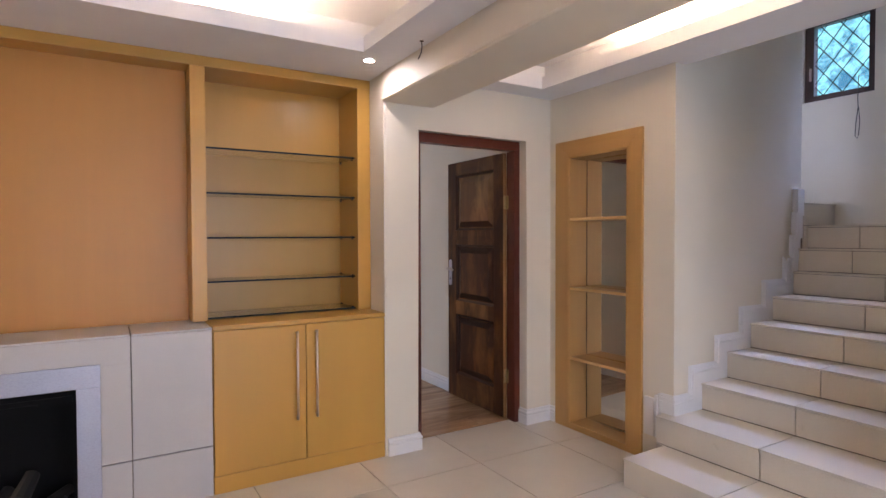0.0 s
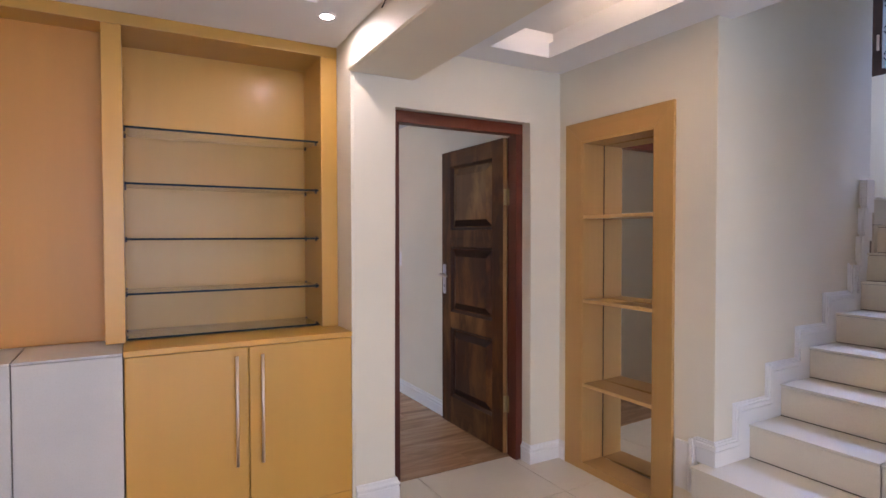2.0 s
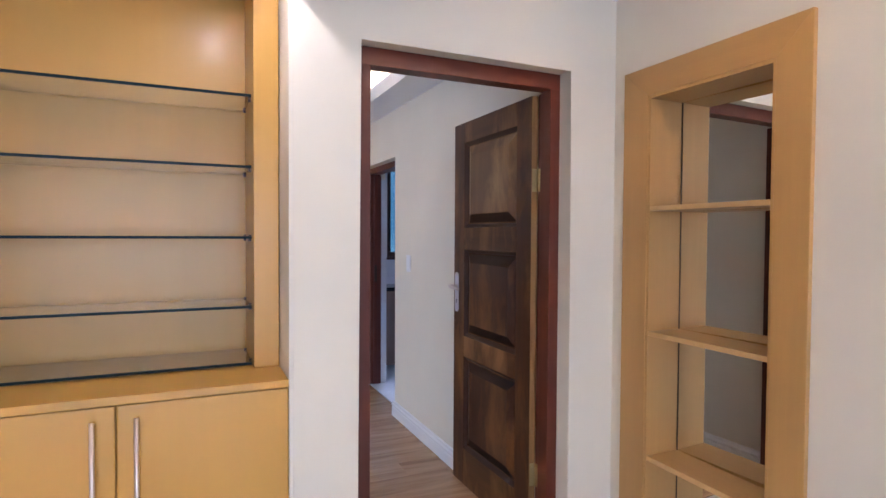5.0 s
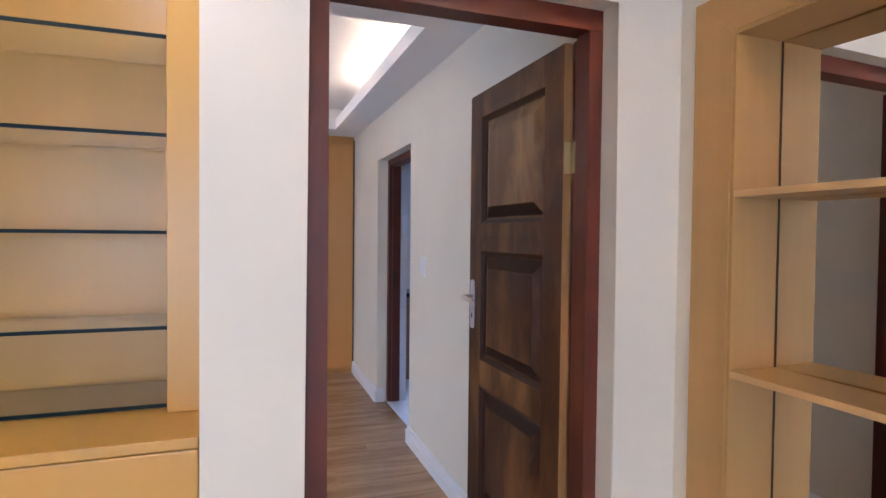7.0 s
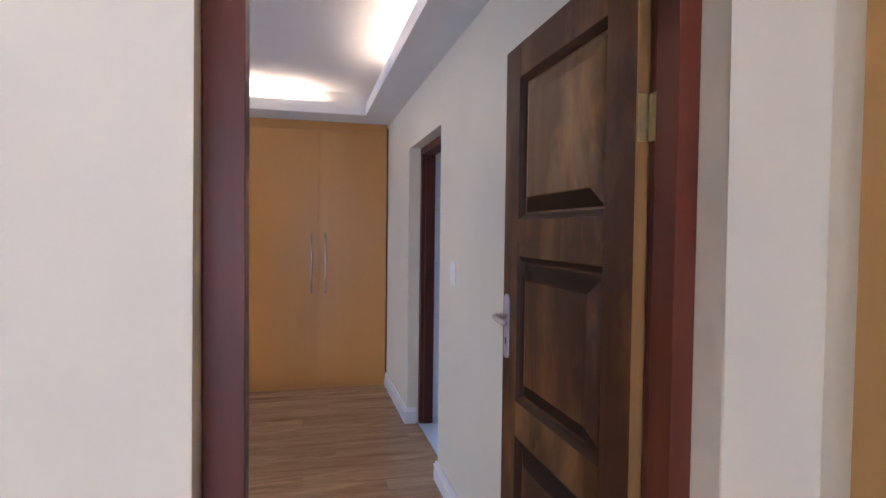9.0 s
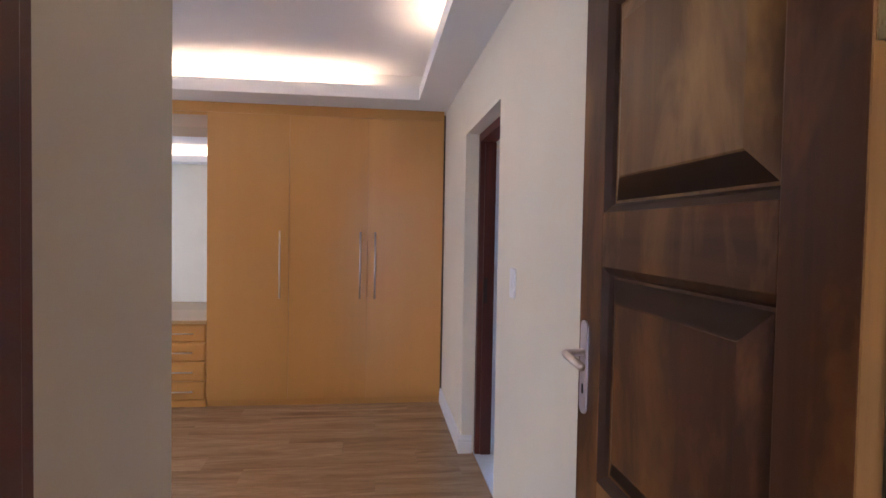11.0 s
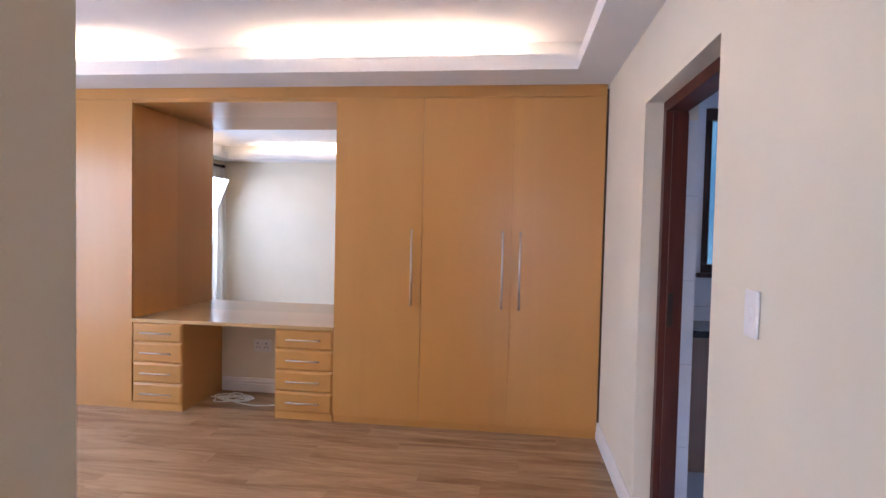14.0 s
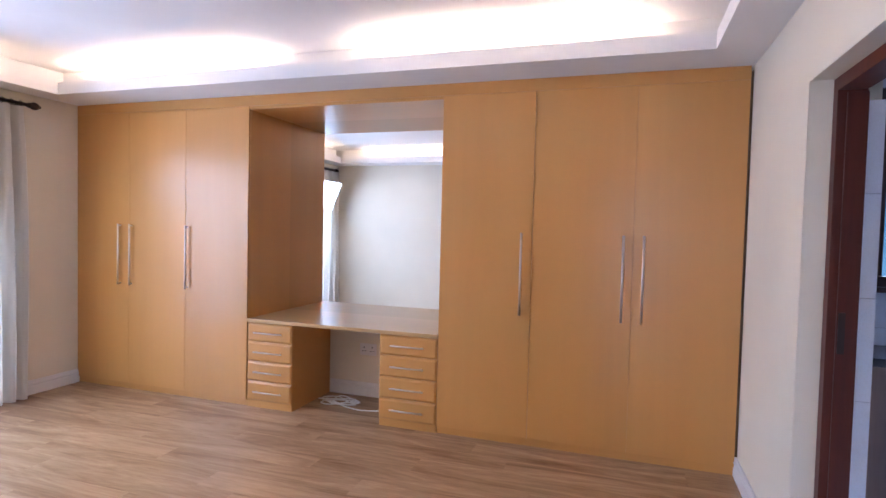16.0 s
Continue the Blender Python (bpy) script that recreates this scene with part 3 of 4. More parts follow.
def leaded_window():
    ob = thing("window_1", (XC, 2.66, 2.487), "small dark-framed window with diamond leaded panes", "window", kind="structure")
    y0, y1, z0, z1 = 2.420, 2.909, 2.490, 3.128
    x = XC + 0.03
    f = 0.045
    part("window_frame", boxes((x, x + 0.06, y0, y1, z0, z0 + f), (x, x + 0.06, y0, y1, z1 - f, z1), (x, x + 0.06, y0, y0 + f, z0 + f, z1 - f),
                               (x, x + 0.06, y1 - f - 0.02, y1, z0 + f, z1 - f)), WINFRAME, ob, "dark stained timber frame")
    pane = part("pane", box(x + 0.028, x + 0.032, y0 + f, y1 - f - 0.02, z0 + f, z1 - f), GLASS, ob)
    pane.visible_shadow = False
    ya, yb, za, zb = y0 + f, y1 - f - 0.02, z0 + f, z1 - f
    for s in (1, -1):
        for k in range(-6, 10):
            c = ya + 0.135 * k + 0.05
            pts = []
            for z in (za, zb):
                pts.append([c + s * (z - za) * 0.78, z])
            (a, u), (b, v) = pts
            if max(a, b) < ya or min(a, b) > yb:
                continue

            def clip(y, z, oy, oz):
                t = 0.0
                if y < ya:
                    t = (ya - y) / (oy - y)
                elif y > yb:
                    t = (yb - y) / (oy - y)
                return y + (oy - y) * t, z + (oz - z) * t
            p, q = clip(a, u, b, v), clip(b, v, a, u)
            part("lead_came", rod((x + 0.026, *p), (x + 0.026, *q), 0.004, sides=6), LEAD, ob)
    part("latch", boxes((x - 0.014, x, y1 - 0.05, y1 - 0.038, 2.66, 2.76)), STEEL, ob)
    cord = bmesh.new()
    yc = 2.51
    sweep([(XC - 0.02, yc, 2.62), (XC - 0.022, yc + 0.004, 2.45), (XC - 0.02, yc + 0.002, 2.38), (XC - 0.02, yc + 0.014, 2.28), (XC - 0.02, yc + 0.02, 2.17), (XC - 0.02, yc + 0.006, 2.145),
           (XC - 0.02, yc - 0.004, 2.18), (XC - 0.02, yc - 0.01, 2.28), (XC - 0.02, yc, 2.38)], 0.003, 6, cord)
    part("pull_cord", cord, BLACK_PLASTIC, ob, "thin dark pull cord")
    solid("backdrop", box(7.4, 7.42, 0.5, 6.0, 1.2, 6.5), GARDEN, "bright blurred garden foliage and sky outside", "backdrop")


leaded_window()


# ---- living room: fireplace, cabinets ----
def fireplace():
    ob = thing("fireplace", (-0.1, YW, 0), "built-in fireplace with a brushed steel frame in white tiles", "fireplace")
    top = 0.930
    xl, xr = -0.66, 0.418
    back = bmesh.new()
    for q in ((-1.6, xl + 0.1, YW + 0.012, 4.16, 0, top - 0.012), (xr - 0.1, 0.941, YW + 0.012, 4.16, 0, top - 0.012), (xl + 0.1, xr - 0.1, YW + 0.012, 4.16, 0.683, top - 0.012)):
        box(*q, bm=back)
    part("backing", back, GROUT, ob, "grey grouted backing")
    g = 0.003
    y0, y1 = YW, YW + 0.012
    for a, b in ((-1.6, -0.80), (0.553, 0.943)):
        for z0, z1 in ((0.0, 0.279), (0.279, top - 0.010)):
            part("surround_tile", box(a + g, b - g, y0, y1, z0 + g, z1 - g, 0.0012), FIRE_TILE, ob)
    for a, b in ((-0.80 + g, xl + 0.02), (xr - 0.02, 0.553 - g)):
        part("surround_tile", box(a, b, y0, y1, g, 0.279 - g, 0.0012), FIRE_TILE, ob)
        part("surround_tile", box(a, b, y0, y1, 0.279 + g, 0.7795, 0.0), FIRE_TILE, ob)
    part("surround_tile", box(-0.80 + g, 0.553 - g, y0, y1, 0.780, top - 0.010 - g, 0.0), FIRE_TILE, ob)
    for a, b in ((-1.6, -0.80), (-0.80, 0.553), (0.553, 0.943)):
        part("ledge_tile", box(a + g, b - g, YW - 0.002, 4.16, top - 0.010, top, 0.0015), FIRE_TILE, ob)
    y = YW - 0.012
    part("steel_frame", boxes((xl, xr, y, YW + 0.01, 0.683, 0.794), (0.316, xr, y, YW + 0.01, 0.0, 0.683), (xl, -0.556, y, YW + 0.01, 0.0, 0.683), bevel=0.002), SURROUND, ob, "brushed steel fireplace frame")
    for q in ((-0.556, 0.316, 4.13, 4.15, 0, 0.683), (-0.556, -0.54, YW + 0.02, 4.13, 0, 0.683), (0.300, 0.316, YW + 0.02, 4.13, 0, 0.683),
              (-0.54, 0.300, YW + 0.02, 4.13, 0.65, 0.683), (-0.54, 0.300, YW + 0.02, 4.13, 0, 0.03)):
        part("firebox_panel", box(*q), BLACK, ob, "soot black steel panel")
    vent = bmesh.new()
    box(-0.54, 0.300, YW + 0.014, YW + 0.02, 0.61, 0.65, bm=vent)
    part("hood", vent, BLACK, ob, "black slotted hood")
    for a, b in ((-0.46, -0.2), (-0.08, 0.16)):
        part("vent_slot", box(a, b, YW + 0.008, YW + 0.016, 0.614, 0.628), BLACK, ob)
    for k in range(7):
        x = -0.48 + 0.11 * k
        r = random.uniform(0.03, 0.045)
        part("log", rod((x, YW + 0.11, 0.06 + r + 0.04 * (k % 2)), (x + random.uniform(-0.05, 0.14), YW + 0.23, 0.08 + r + 0.05 * (k % 3)), r, sides=9, r2=r * 0.8), LOG, ob, "charred ceramic log")
    for k in range(9):
        x = -0.5 + 0.095 * k
        part("grate_bar", rod((x, YW + 0.07, 0.03), (x, YW + 0.07, 0.14), 0.006, sides=6), BLACK_PLASTIC, ob)


fireplace()


def shelf_cabinet():
    ob = thing("display_cabinet", (1.48, 4.1, 0), "beech display cabinet with open glass shelves over two closed doors", "cabinet")
    x0, x1 = 0.945, 1.980
    part("body", boxes((x0, x1, YW + 0.022, 4.39, 0.10, 0.909)), BEECH, ob)
    part("plinth", box(x0, x1, YW + 0.006, 4.2, 0, 0.098, 0.002), BEECH_X, ob)
    part("cabinet_top", box(x0 - 0.002, x1, YW - 0.004, 4.39, 0.910, 0.937, 0.004), BEECH_X, ob)
    for a, b, hx in ((x0 + 0.002, 1.4625, 1.405), (1.4655, x1, 1.522)):
        d = part("door", box(a, b, YW, YW + 0.021, 0.101, 0.907, 0.006), BEECH, ob)
        bar_handle(hx, 0.351, 0.871, YW, d)
    part("post", box(0.871, 0.953, 4.0, 4.39, 0.938, 2.405, 0.002), BEECH, ob)
    part("post", box(1.888, 1.978, 4.0, 4.39, 0.938, 2.405, 0.002), BEECH, ob)
    part("back_panel", box(0.953, 1.888, 4.335, 4.35, 0.938, 2.405), BEECH, ob)
    part("top_rail", box(-1.6, 1.978, 3.996, 4.39, 2.405, ZS - 0.002, 0.002), BEECH_X, ob)
    for z in (0.946, 1.160, 1.421, 1.685, 1.950):
        g = part("glass_shelf", box(0.956, 1.885, 4.050, 4.339, z - 0.005, z + 0.005), SHELF_GLASS, ob, "clear glass shelf")
        part("glass_edge", box(0.956, 1.885, 4.044, 4.0495, z - 0.005, z + 0.005), EDGE_GLASS, g, "dark green polished edge")
        for x in (0.954, 1.877):
            for y in (4.08, 4.29):
                part("shelf_pin", boxes((x, x + 0.010, y, y + 0.012, z - 0.015, z - 0.0055), (x, x + 0.010, y, y + 0.012, z + 0.0055, z + 0.010)), IRON, g)


shelf_cabinet()
pn = thing("wall_panel", (0, 4.2, 0.93), "large plain beech veneer panel above the fireplace", "wall panel")
part("veneer_sheet", box(-1.6, 0.870, 4.162, 4.18, 0.931, 2.404), PANEL, pn)
part("side_post", box(-1.68, -1.6, 4.0, 4.39, 0.93, 2.404, 0.002), BEECH, pn)
part("lower_infill", box(XL, -1.602, YW + 0.01, 4.39, 0, 0.925), WALL, pn)


def downlight():
    ob = thing("downlight", (1.795, 3.59, ZS), "small lit recessed ceiling spot with a white rim", "downlight")
    ring = bmesh.new()
    n = 24
    loops = []
    for r, z in ((0.043, ZS), (0.041, ZS - 0.006), (0.031, ZS - 0.006), (0.027, ZS - 0.001)):
        loops.append([ring.verts.new((1.795 + r * math.cos(2 * math.pi * k / n), 3.59 + r * math.sin(2 * math.pi * k / n), z)) for k in range(n)])
    for a, b in zip(loops, loops[1:]):
        for k in range(n):
            ring.faces.new((a[k], a[(k + 1) % n], b[(k + 1) % n], b[k]))
    part("rim", ring, PLASTIC, ob)
    part("lamp", rod((1.795, 3.59, ZS - 0.003), (1.795, 3.59, ZS - 0.0005), 0.026, sides=20), SPOT, ob, "glowing lamp face")


downlight()
wire = thing("loose_wire", (1.905, 3.15, ZS), "short loose wire hanging from a hole in the ceiling", "wire")
part("wire_tail", sweep([(1.905, 3.15, ZS), (1.908, 3.152, ZS - 0.03), (1.902, 3.15, ZS - 0.06), (1.893, 3.148, ZS - 0.08), (1.882, 3.146, ZS - 0.10)], 0.0028, 6), BLACK_PLASTIC, wire)
part("hole", rod((1.905, 3.15, ZS - 0.002), (1.905, 3.15, ZS + 0.004), 0.012, sides=10), DARK, wire)


def niche():
    ob = thing("display_niche", (XN, 3.33, 0), "beech framed wall niche with three shelves and a mirror back", "niche")
    y0, y1, i0, i1, zt, zi = 2.915, 3.712, 3.032, 3.575, 2.120, 2.003
    f, b = XN - 0.020, XN - 0.001
    for corners in (((y0, 0.0), (i0, 0.0), (i0, zi), (y0, zt)), ((i1, 0.0), (y1, 0.0), (y1, zt), (i1, zi)), ((y0, zt), (i0, zi), (i1, zi), (y1, zt))):
        bm = bmesh.new()
        front, rear = [bm.verts.new((f, y, z)) for y, z in corners], [bm.verts.new((b, y, z)) for y, z in corners]
        bm.faces.new(front)
        bm.faces.new(rear)
        for k in range(4):
            bm.faces.new((front[k], front[(k + 1) % 4], rear[(k + 1) % 4], rear[k]))
        bmesh.ops.bevel(bm, geom=bm.edges[:], offset=0.0012, segments=1, affect="EDGES")
        part("frame_board", bm, NICHE if corners[0][1] == 0.0 else NICHE_Y, ob)
    m = 3.545
    part("side_board", box(f + 0.004, m, i0 - 0.001, i0 + 0.012, 0.045, zi), NICHE, ob)
    part("side_board", box(f + 0.004, m, i1 - 0.012, i1 + 0.001, 0.045, zi), NICHE, ob)
    part("top_board", box(f + 0.004, m, i0 + 0.012, i1 - 0.012, zi - 0.012, zi), NICHE_Y, ob)
    part("base_board", box(f + 0.002, m, i0, i1, 0.0, 0.045), NICHE_Y, ob)
    for z in (1.556, 1.046, 0.532):
        sh = part("shelf", box(f + 0.009, m, i0 + 0.012, i1 - 0.012, z - 0.019, z, 0.001), NICHE_Y, ob)
        part("edge_band", box(f + 0.006, f + 0.0088, i0 + 0.0125, i1 - 0.0125, z - 0.019, z, 0.0006), EDGE_BAND, sh, "pale beech edge band")
    bm = box(m + 0.001, m + 0.006, i0 - 0.0, i1, 0.045, zi)
    for v in bm.verts:
        v.co.x += (i1 - v.co.y) * 0.034
    part("mirror", bm, MIRROR, ob, "clear mirror back")
    part("mirror_seal", boxes((m - 0.0011, m, i1 - 0.0155, i1 - 0.0122, 0.046, zi - 0.013), (m - 0.0011, m, i0 + 0.0122, i0 + 0.0155, 0.046, zi - 0.013)), DARK, ob, "dark line where the mirror meets the sides")


niche()


# ---- bedroom door ----
def door_frame(ob, x0, x1, y0, y1, zt, w, w2, rebate_y):
    part("jamb", boxes((x0, x0 + w, y0, rebate_y, 0, zt - w), (x0, x0 + w - 0.013, rebate_y, y1, 0, zt - w), bevel=0.002), MAHOG, ob, "red mahogany jamb")
    part("jamb", boxes((x1 - w2, x1, y0, rebate_y, 0, zt - w), (x1 - w2 + 0.013, x1, rebate_y, y1, 0, zt - w), bevel=0.002), MAHOG, ob, "red mahogany jamb")
    part("head", boxes((x0, x1, y0, rebate_y, zt - w, zt), (x0, x1, rebate_y, y1, zt - w + 0.013, zt), bevel=0.002), MAHOG_X, ob, "red mahogany head")


def panel_door():
    ob = thing("door_1", (3.12, YV, 0), "dark-stained panelled bedroom door standing wide open", "door", kind="structure")
    door_frame(ob, DX0 + 0.002, DX1 - 0.002, YW + 0.085, YV - 0.004, DZ - 0.002, 0.067, 0.050, YW + 0.158)
    xf, xb = 3.088, 3.121
    ya, yb, zb, zt = YV, 4.80, 0.010, 2.066
    s = 0.128
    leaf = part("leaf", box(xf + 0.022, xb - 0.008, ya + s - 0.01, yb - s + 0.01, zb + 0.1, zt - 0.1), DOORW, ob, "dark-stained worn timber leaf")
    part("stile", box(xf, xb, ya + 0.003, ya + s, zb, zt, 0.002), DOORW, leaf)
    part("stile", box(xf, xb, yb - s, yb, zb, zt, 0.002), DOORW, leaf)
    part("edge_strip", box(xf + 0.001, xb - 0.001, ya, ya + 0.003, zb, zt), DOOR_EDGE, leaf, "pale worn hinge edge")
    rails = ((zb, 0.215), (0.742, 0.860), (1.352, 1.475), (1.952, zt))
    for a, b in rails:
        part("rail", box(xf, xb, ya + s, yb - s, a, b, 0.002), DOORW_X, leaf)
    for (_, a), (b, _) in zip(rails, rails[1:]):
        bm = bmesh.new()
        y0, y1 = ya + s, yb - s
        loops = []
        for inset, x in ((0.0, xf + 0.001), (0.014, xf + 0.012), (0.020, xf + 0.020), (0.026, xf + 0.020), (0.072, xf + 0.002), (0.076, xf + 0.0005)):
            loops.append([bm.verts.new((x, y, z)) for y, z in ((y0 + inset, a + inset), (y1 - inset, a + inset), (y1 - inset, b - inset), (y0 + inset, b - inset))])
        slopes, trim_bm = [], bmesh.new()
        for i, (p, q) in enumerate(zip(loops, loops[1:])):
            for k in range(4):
                # Level bevels are coloured dark for shade, save the top panel's upper one.
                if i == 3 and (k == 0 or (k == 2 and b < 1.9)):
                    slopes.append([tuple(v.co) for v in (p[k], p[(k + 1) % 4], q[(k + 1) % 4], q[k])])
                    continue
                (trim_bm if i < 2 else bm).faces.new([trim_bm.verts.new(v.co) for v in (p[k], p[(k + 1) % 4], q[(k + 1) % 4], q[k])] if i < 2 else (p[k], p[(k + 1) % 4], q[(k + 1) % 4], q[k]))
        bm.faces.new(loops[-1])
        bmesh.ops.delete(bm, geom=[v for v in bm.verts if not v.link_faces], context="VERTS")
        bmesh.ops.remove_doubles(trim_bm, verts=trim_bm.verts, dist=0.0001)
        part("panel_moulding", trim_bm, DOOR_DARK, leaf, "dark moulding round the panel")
        part("panel", bm, DOOR_FADED_LIT if b > 1.9 else DOORW, leaf, "raised and fielded panel")
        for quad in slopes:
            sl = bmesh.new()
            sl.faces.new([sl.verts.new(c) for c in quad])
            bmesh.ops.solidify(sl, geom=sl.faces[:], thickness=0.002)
            part("panel_bevel", sl, DOOR_DARK, leaf, "unworn dark bevel, its shade put into the colour")
    yh, zh = yb - 0.040, 1.103
    plate = bmesh.new()
    pts = []
    for k in range(9):
        t = math.pi * k / 8
        pts.append((0.021 * math.cos(t), 0.098 + 0.016 * math.sin(t)))
    for k in range(9):
        t = math.pi + math.pi * k / 8
        pts.append((0.021 * math.cos(t), -0.098 + 0.016 * math.sin(t)))
    a = [plate.verts.new((xf - 0.004, yh + u, zh + v)) for u, v in pts]
    b = [plate.verts.new((xf, yh + u, zh + v)) for u, v in pts]
    plate.faces.new(a)
    plate.faces.new(b)
    for k in range(len(pts)):
        plate.faces.new((a[k], a[(k + 1) % len(pts)], b[(k + 1) % len(pts)], b[k]))
    pl = part("handle_plate", plate, STEEL_PLATE, ob, "satin aluminium lock plate")
    part("lever", sweep([(xf - 0.003, yh, zh + 0.035), (xf - 0.040, yh, zh + 0.035), (xf - 0.052, yh - 0.008, zh + 0.035), (xf - 0.054, yh - 0.022, zh + 0.034), (xf - 0.053, yh - 0.118, zh + 0.028)], 0.0095, 12),
         STEEL, pl, "brushed steel lever handle", True)
    part("keyhole", box(xf - 0.0055, xf - 0.0035, yh - 0.003, yh + 0.003, zh - 0.065, zh - 0.042), BLACK, pl)
    for z in (0.332, 1.685):
        h = bmesh.new()
        box(xf + 0.003, xb - 0.004, ya - 0.003, ya - 0.0005, z - 0.052, z + 0.052, bm=h)
        box(DX1 - 0.0425, DX1 - 0.0395, YV - 0.042, YV - 0.005, z - 0.052, z + 0.052, bm=h)
        for k in range(5):
            rod((xb - 0.002, ya - 0.009, z - 0.052 + 0.021 * k + 0.001), (xb - 0.002, ya - 0.009, z - 0.052 + 0.021 * k + 0.019), 0.0065, h, 10)
        for dz in (-0.034, 0.0, 0.034):
            for x in (xf + 0.009, xf + 0.016):
                rod((x, ya - 0.0045, z + dz), (x, ya - 0.003, z + dz), 0.0035, h, 8)
        part("hinge", h, BRASS, ob, "tarnished brass butt hinge")


panel_door()


def bathroom_frame():
    ob = thing("door_2", (3.28, 6.5, 0), "red mahogany frame of the open bathroom doorway", "door frame", kind="structure")
    x0, x1, w = XB1 + 0.085, XB1 + 0.185, 0.05
    part("jamb", boxes((x0, x1, BY1 - w - 0.002, BY1 - 0.002, 0.007, BZ - 0.002 - w), (x0 + 0.03, x1, BY1 - w - 0.014, BY1 - w - 0.002, 0.007, BZ - w - 0.014), bevel=0.002), MAHOG, ob)
    part("jamb", boxes((x0, x1, BY0 + 0.002, BY0 + w + 0.002, 0.007, BZ - 0.002 - w), (x0 + 0.03, x1, BY0 + w + 0.002, BY0 + w + 0.014, 0.007, BZ - w - 0.014), bevel=0.002), MAHOG, ob)
    part("head", box(x0, x1, BY0 + 0.002, BY1 - 0.002, BZ - w - 0.002, BZ - 0.002, 0.002), MAHOG, ob)
    part("strike_plate", boxes((x0 + 0.034, x0 + 0.058, BY1 - w - 0.0155, BY1 - w - 0.0138, 0.98, 1.14)), IRON, ob, "steel strike plate")


bathroom_frame()

# ---- bathroom glimpsed through its doorway ----
rv = thing("tiled_reveal", (3.36, BY1, 0), "pale blue-white tiles lining the bathroom doorway", "tiles", kind="structure")
for z0, z1 in ((0.008, 0.40), (0.40, 0.80), (0.80, 1.20), (1.20, 1.60), (1.60, 1.955)):
    part("tile", box(XB1 + 0.187, XR - 0.002, BY1 - 0.052, BY1 - 0.004, z0 + 0.0008, z1 - 0.0008, 0.0006), BATH_TILE, rv)


def bathroom_window():
    ob = thing("window_2", (4.3, 8.03, 1.15), "dark-framed bathroom window", "window", kind="structure")
    x0, x1, z0, z1, y = 3.752, 4.898, 1.152, 2.238, 8.01
    f = 0.075
    part("window_frame", boxes((x0, x1, y, y + 0.06, z0, z0 + f), (x0, x1, y, y + 0.06, z1 - f, z1), (x0, x0 + f * 0.6, y, y + 0.06, z0 + f, z1 - f), (x1 - f, x1, y, y + 0.06, z0 + f, z1 - f), bevel=0.004), WINFRAME, ob)
    part("window_sill", box(x0 - 0.03, x1 + 0.03, y - 0.04, y, z0 - 0.012, z0 + 0.018, 0.004), WINFRAME, ob)
    g = part("pane", box(x0 + f * 0.6, x1 - f, y + 0.028, y + 0.032, z0 + f, z1 - f), GLASS, ob)
    g.visible_shadow = False
    solid("backdrop", box(2.5, 7.5, 10.6, 10.62, -0.2, 4.2), BATH_OUT, "blue shaded yard wall outside the bathroom", "backdrop")


bathroom_window()
v = thing("vanity_unit", (4.2, 7.85, 0), "brown vanity cabinet with a black granite top", "vanity")
part("body", box(3.392, 5.39, 7.62, 7.995, 0.0, 0.812), VANITY, v)
part("counter", box(3.391, 5.395, 7.58, 7.996, 0.814, 0.855, 0.004), GRANITE, v)
part("upstand", box(3.391, 5.395, 7.975, 7.997, 0.857, 0.95), BATH_TILE, v)


# ---- wardrobes ----
def wardrobe(x0, x1, joints, handles, label, z0=0.872, z1=1.410):
    ob = thing("wardrobe", ((x0 + x1) / 2, 8.35, 0), label, "wardrobe", "built-in wardrobes")
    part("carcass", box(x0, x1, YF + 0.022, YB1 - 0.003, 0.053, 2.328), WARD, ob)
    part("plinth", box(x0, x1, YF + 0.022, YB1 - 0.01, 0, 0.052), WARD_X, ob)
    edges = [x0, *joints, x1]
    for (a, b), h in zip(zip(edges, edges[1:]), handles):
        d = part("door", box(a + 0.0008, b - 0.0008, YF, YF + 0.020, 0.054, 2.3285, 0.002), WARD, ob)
        bar_handle(h, z0, z1, YF, d)
    return ob


wardrobe(1.264, 3.128, (1.894, 2.518), (1.826, 2.460, 2.579), "tall beech wardrobe with three plain doors and steel bar handles")
wardrobe(-2.072, -0.306, (-1.495, -0.906), (-1.582, -1.459, -0.879), "tall beech wardrobe with three plain doors beside the curtain", 0.890, 1.400)
fs = thing("wardrobe_fascia", (0.4, 8.3, 2.33), "beech fascia board above the wardrobes", "fascia")
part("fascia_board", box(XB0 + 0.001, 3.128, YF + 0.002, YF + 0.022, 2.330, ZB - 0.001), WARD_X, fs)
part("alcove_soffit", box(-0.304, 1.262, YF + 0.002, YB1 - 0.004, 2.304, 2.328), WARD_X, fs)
gap = thing("filler_strip", (3.135, 8.2, 0), "dark shadow gap strip between wardrobe and wall", "filler strip")
part("strip", box(3.1285, 3.1415, YF + 0.003, YF + 0.03, 0.12, 2.38), DARK, gap)


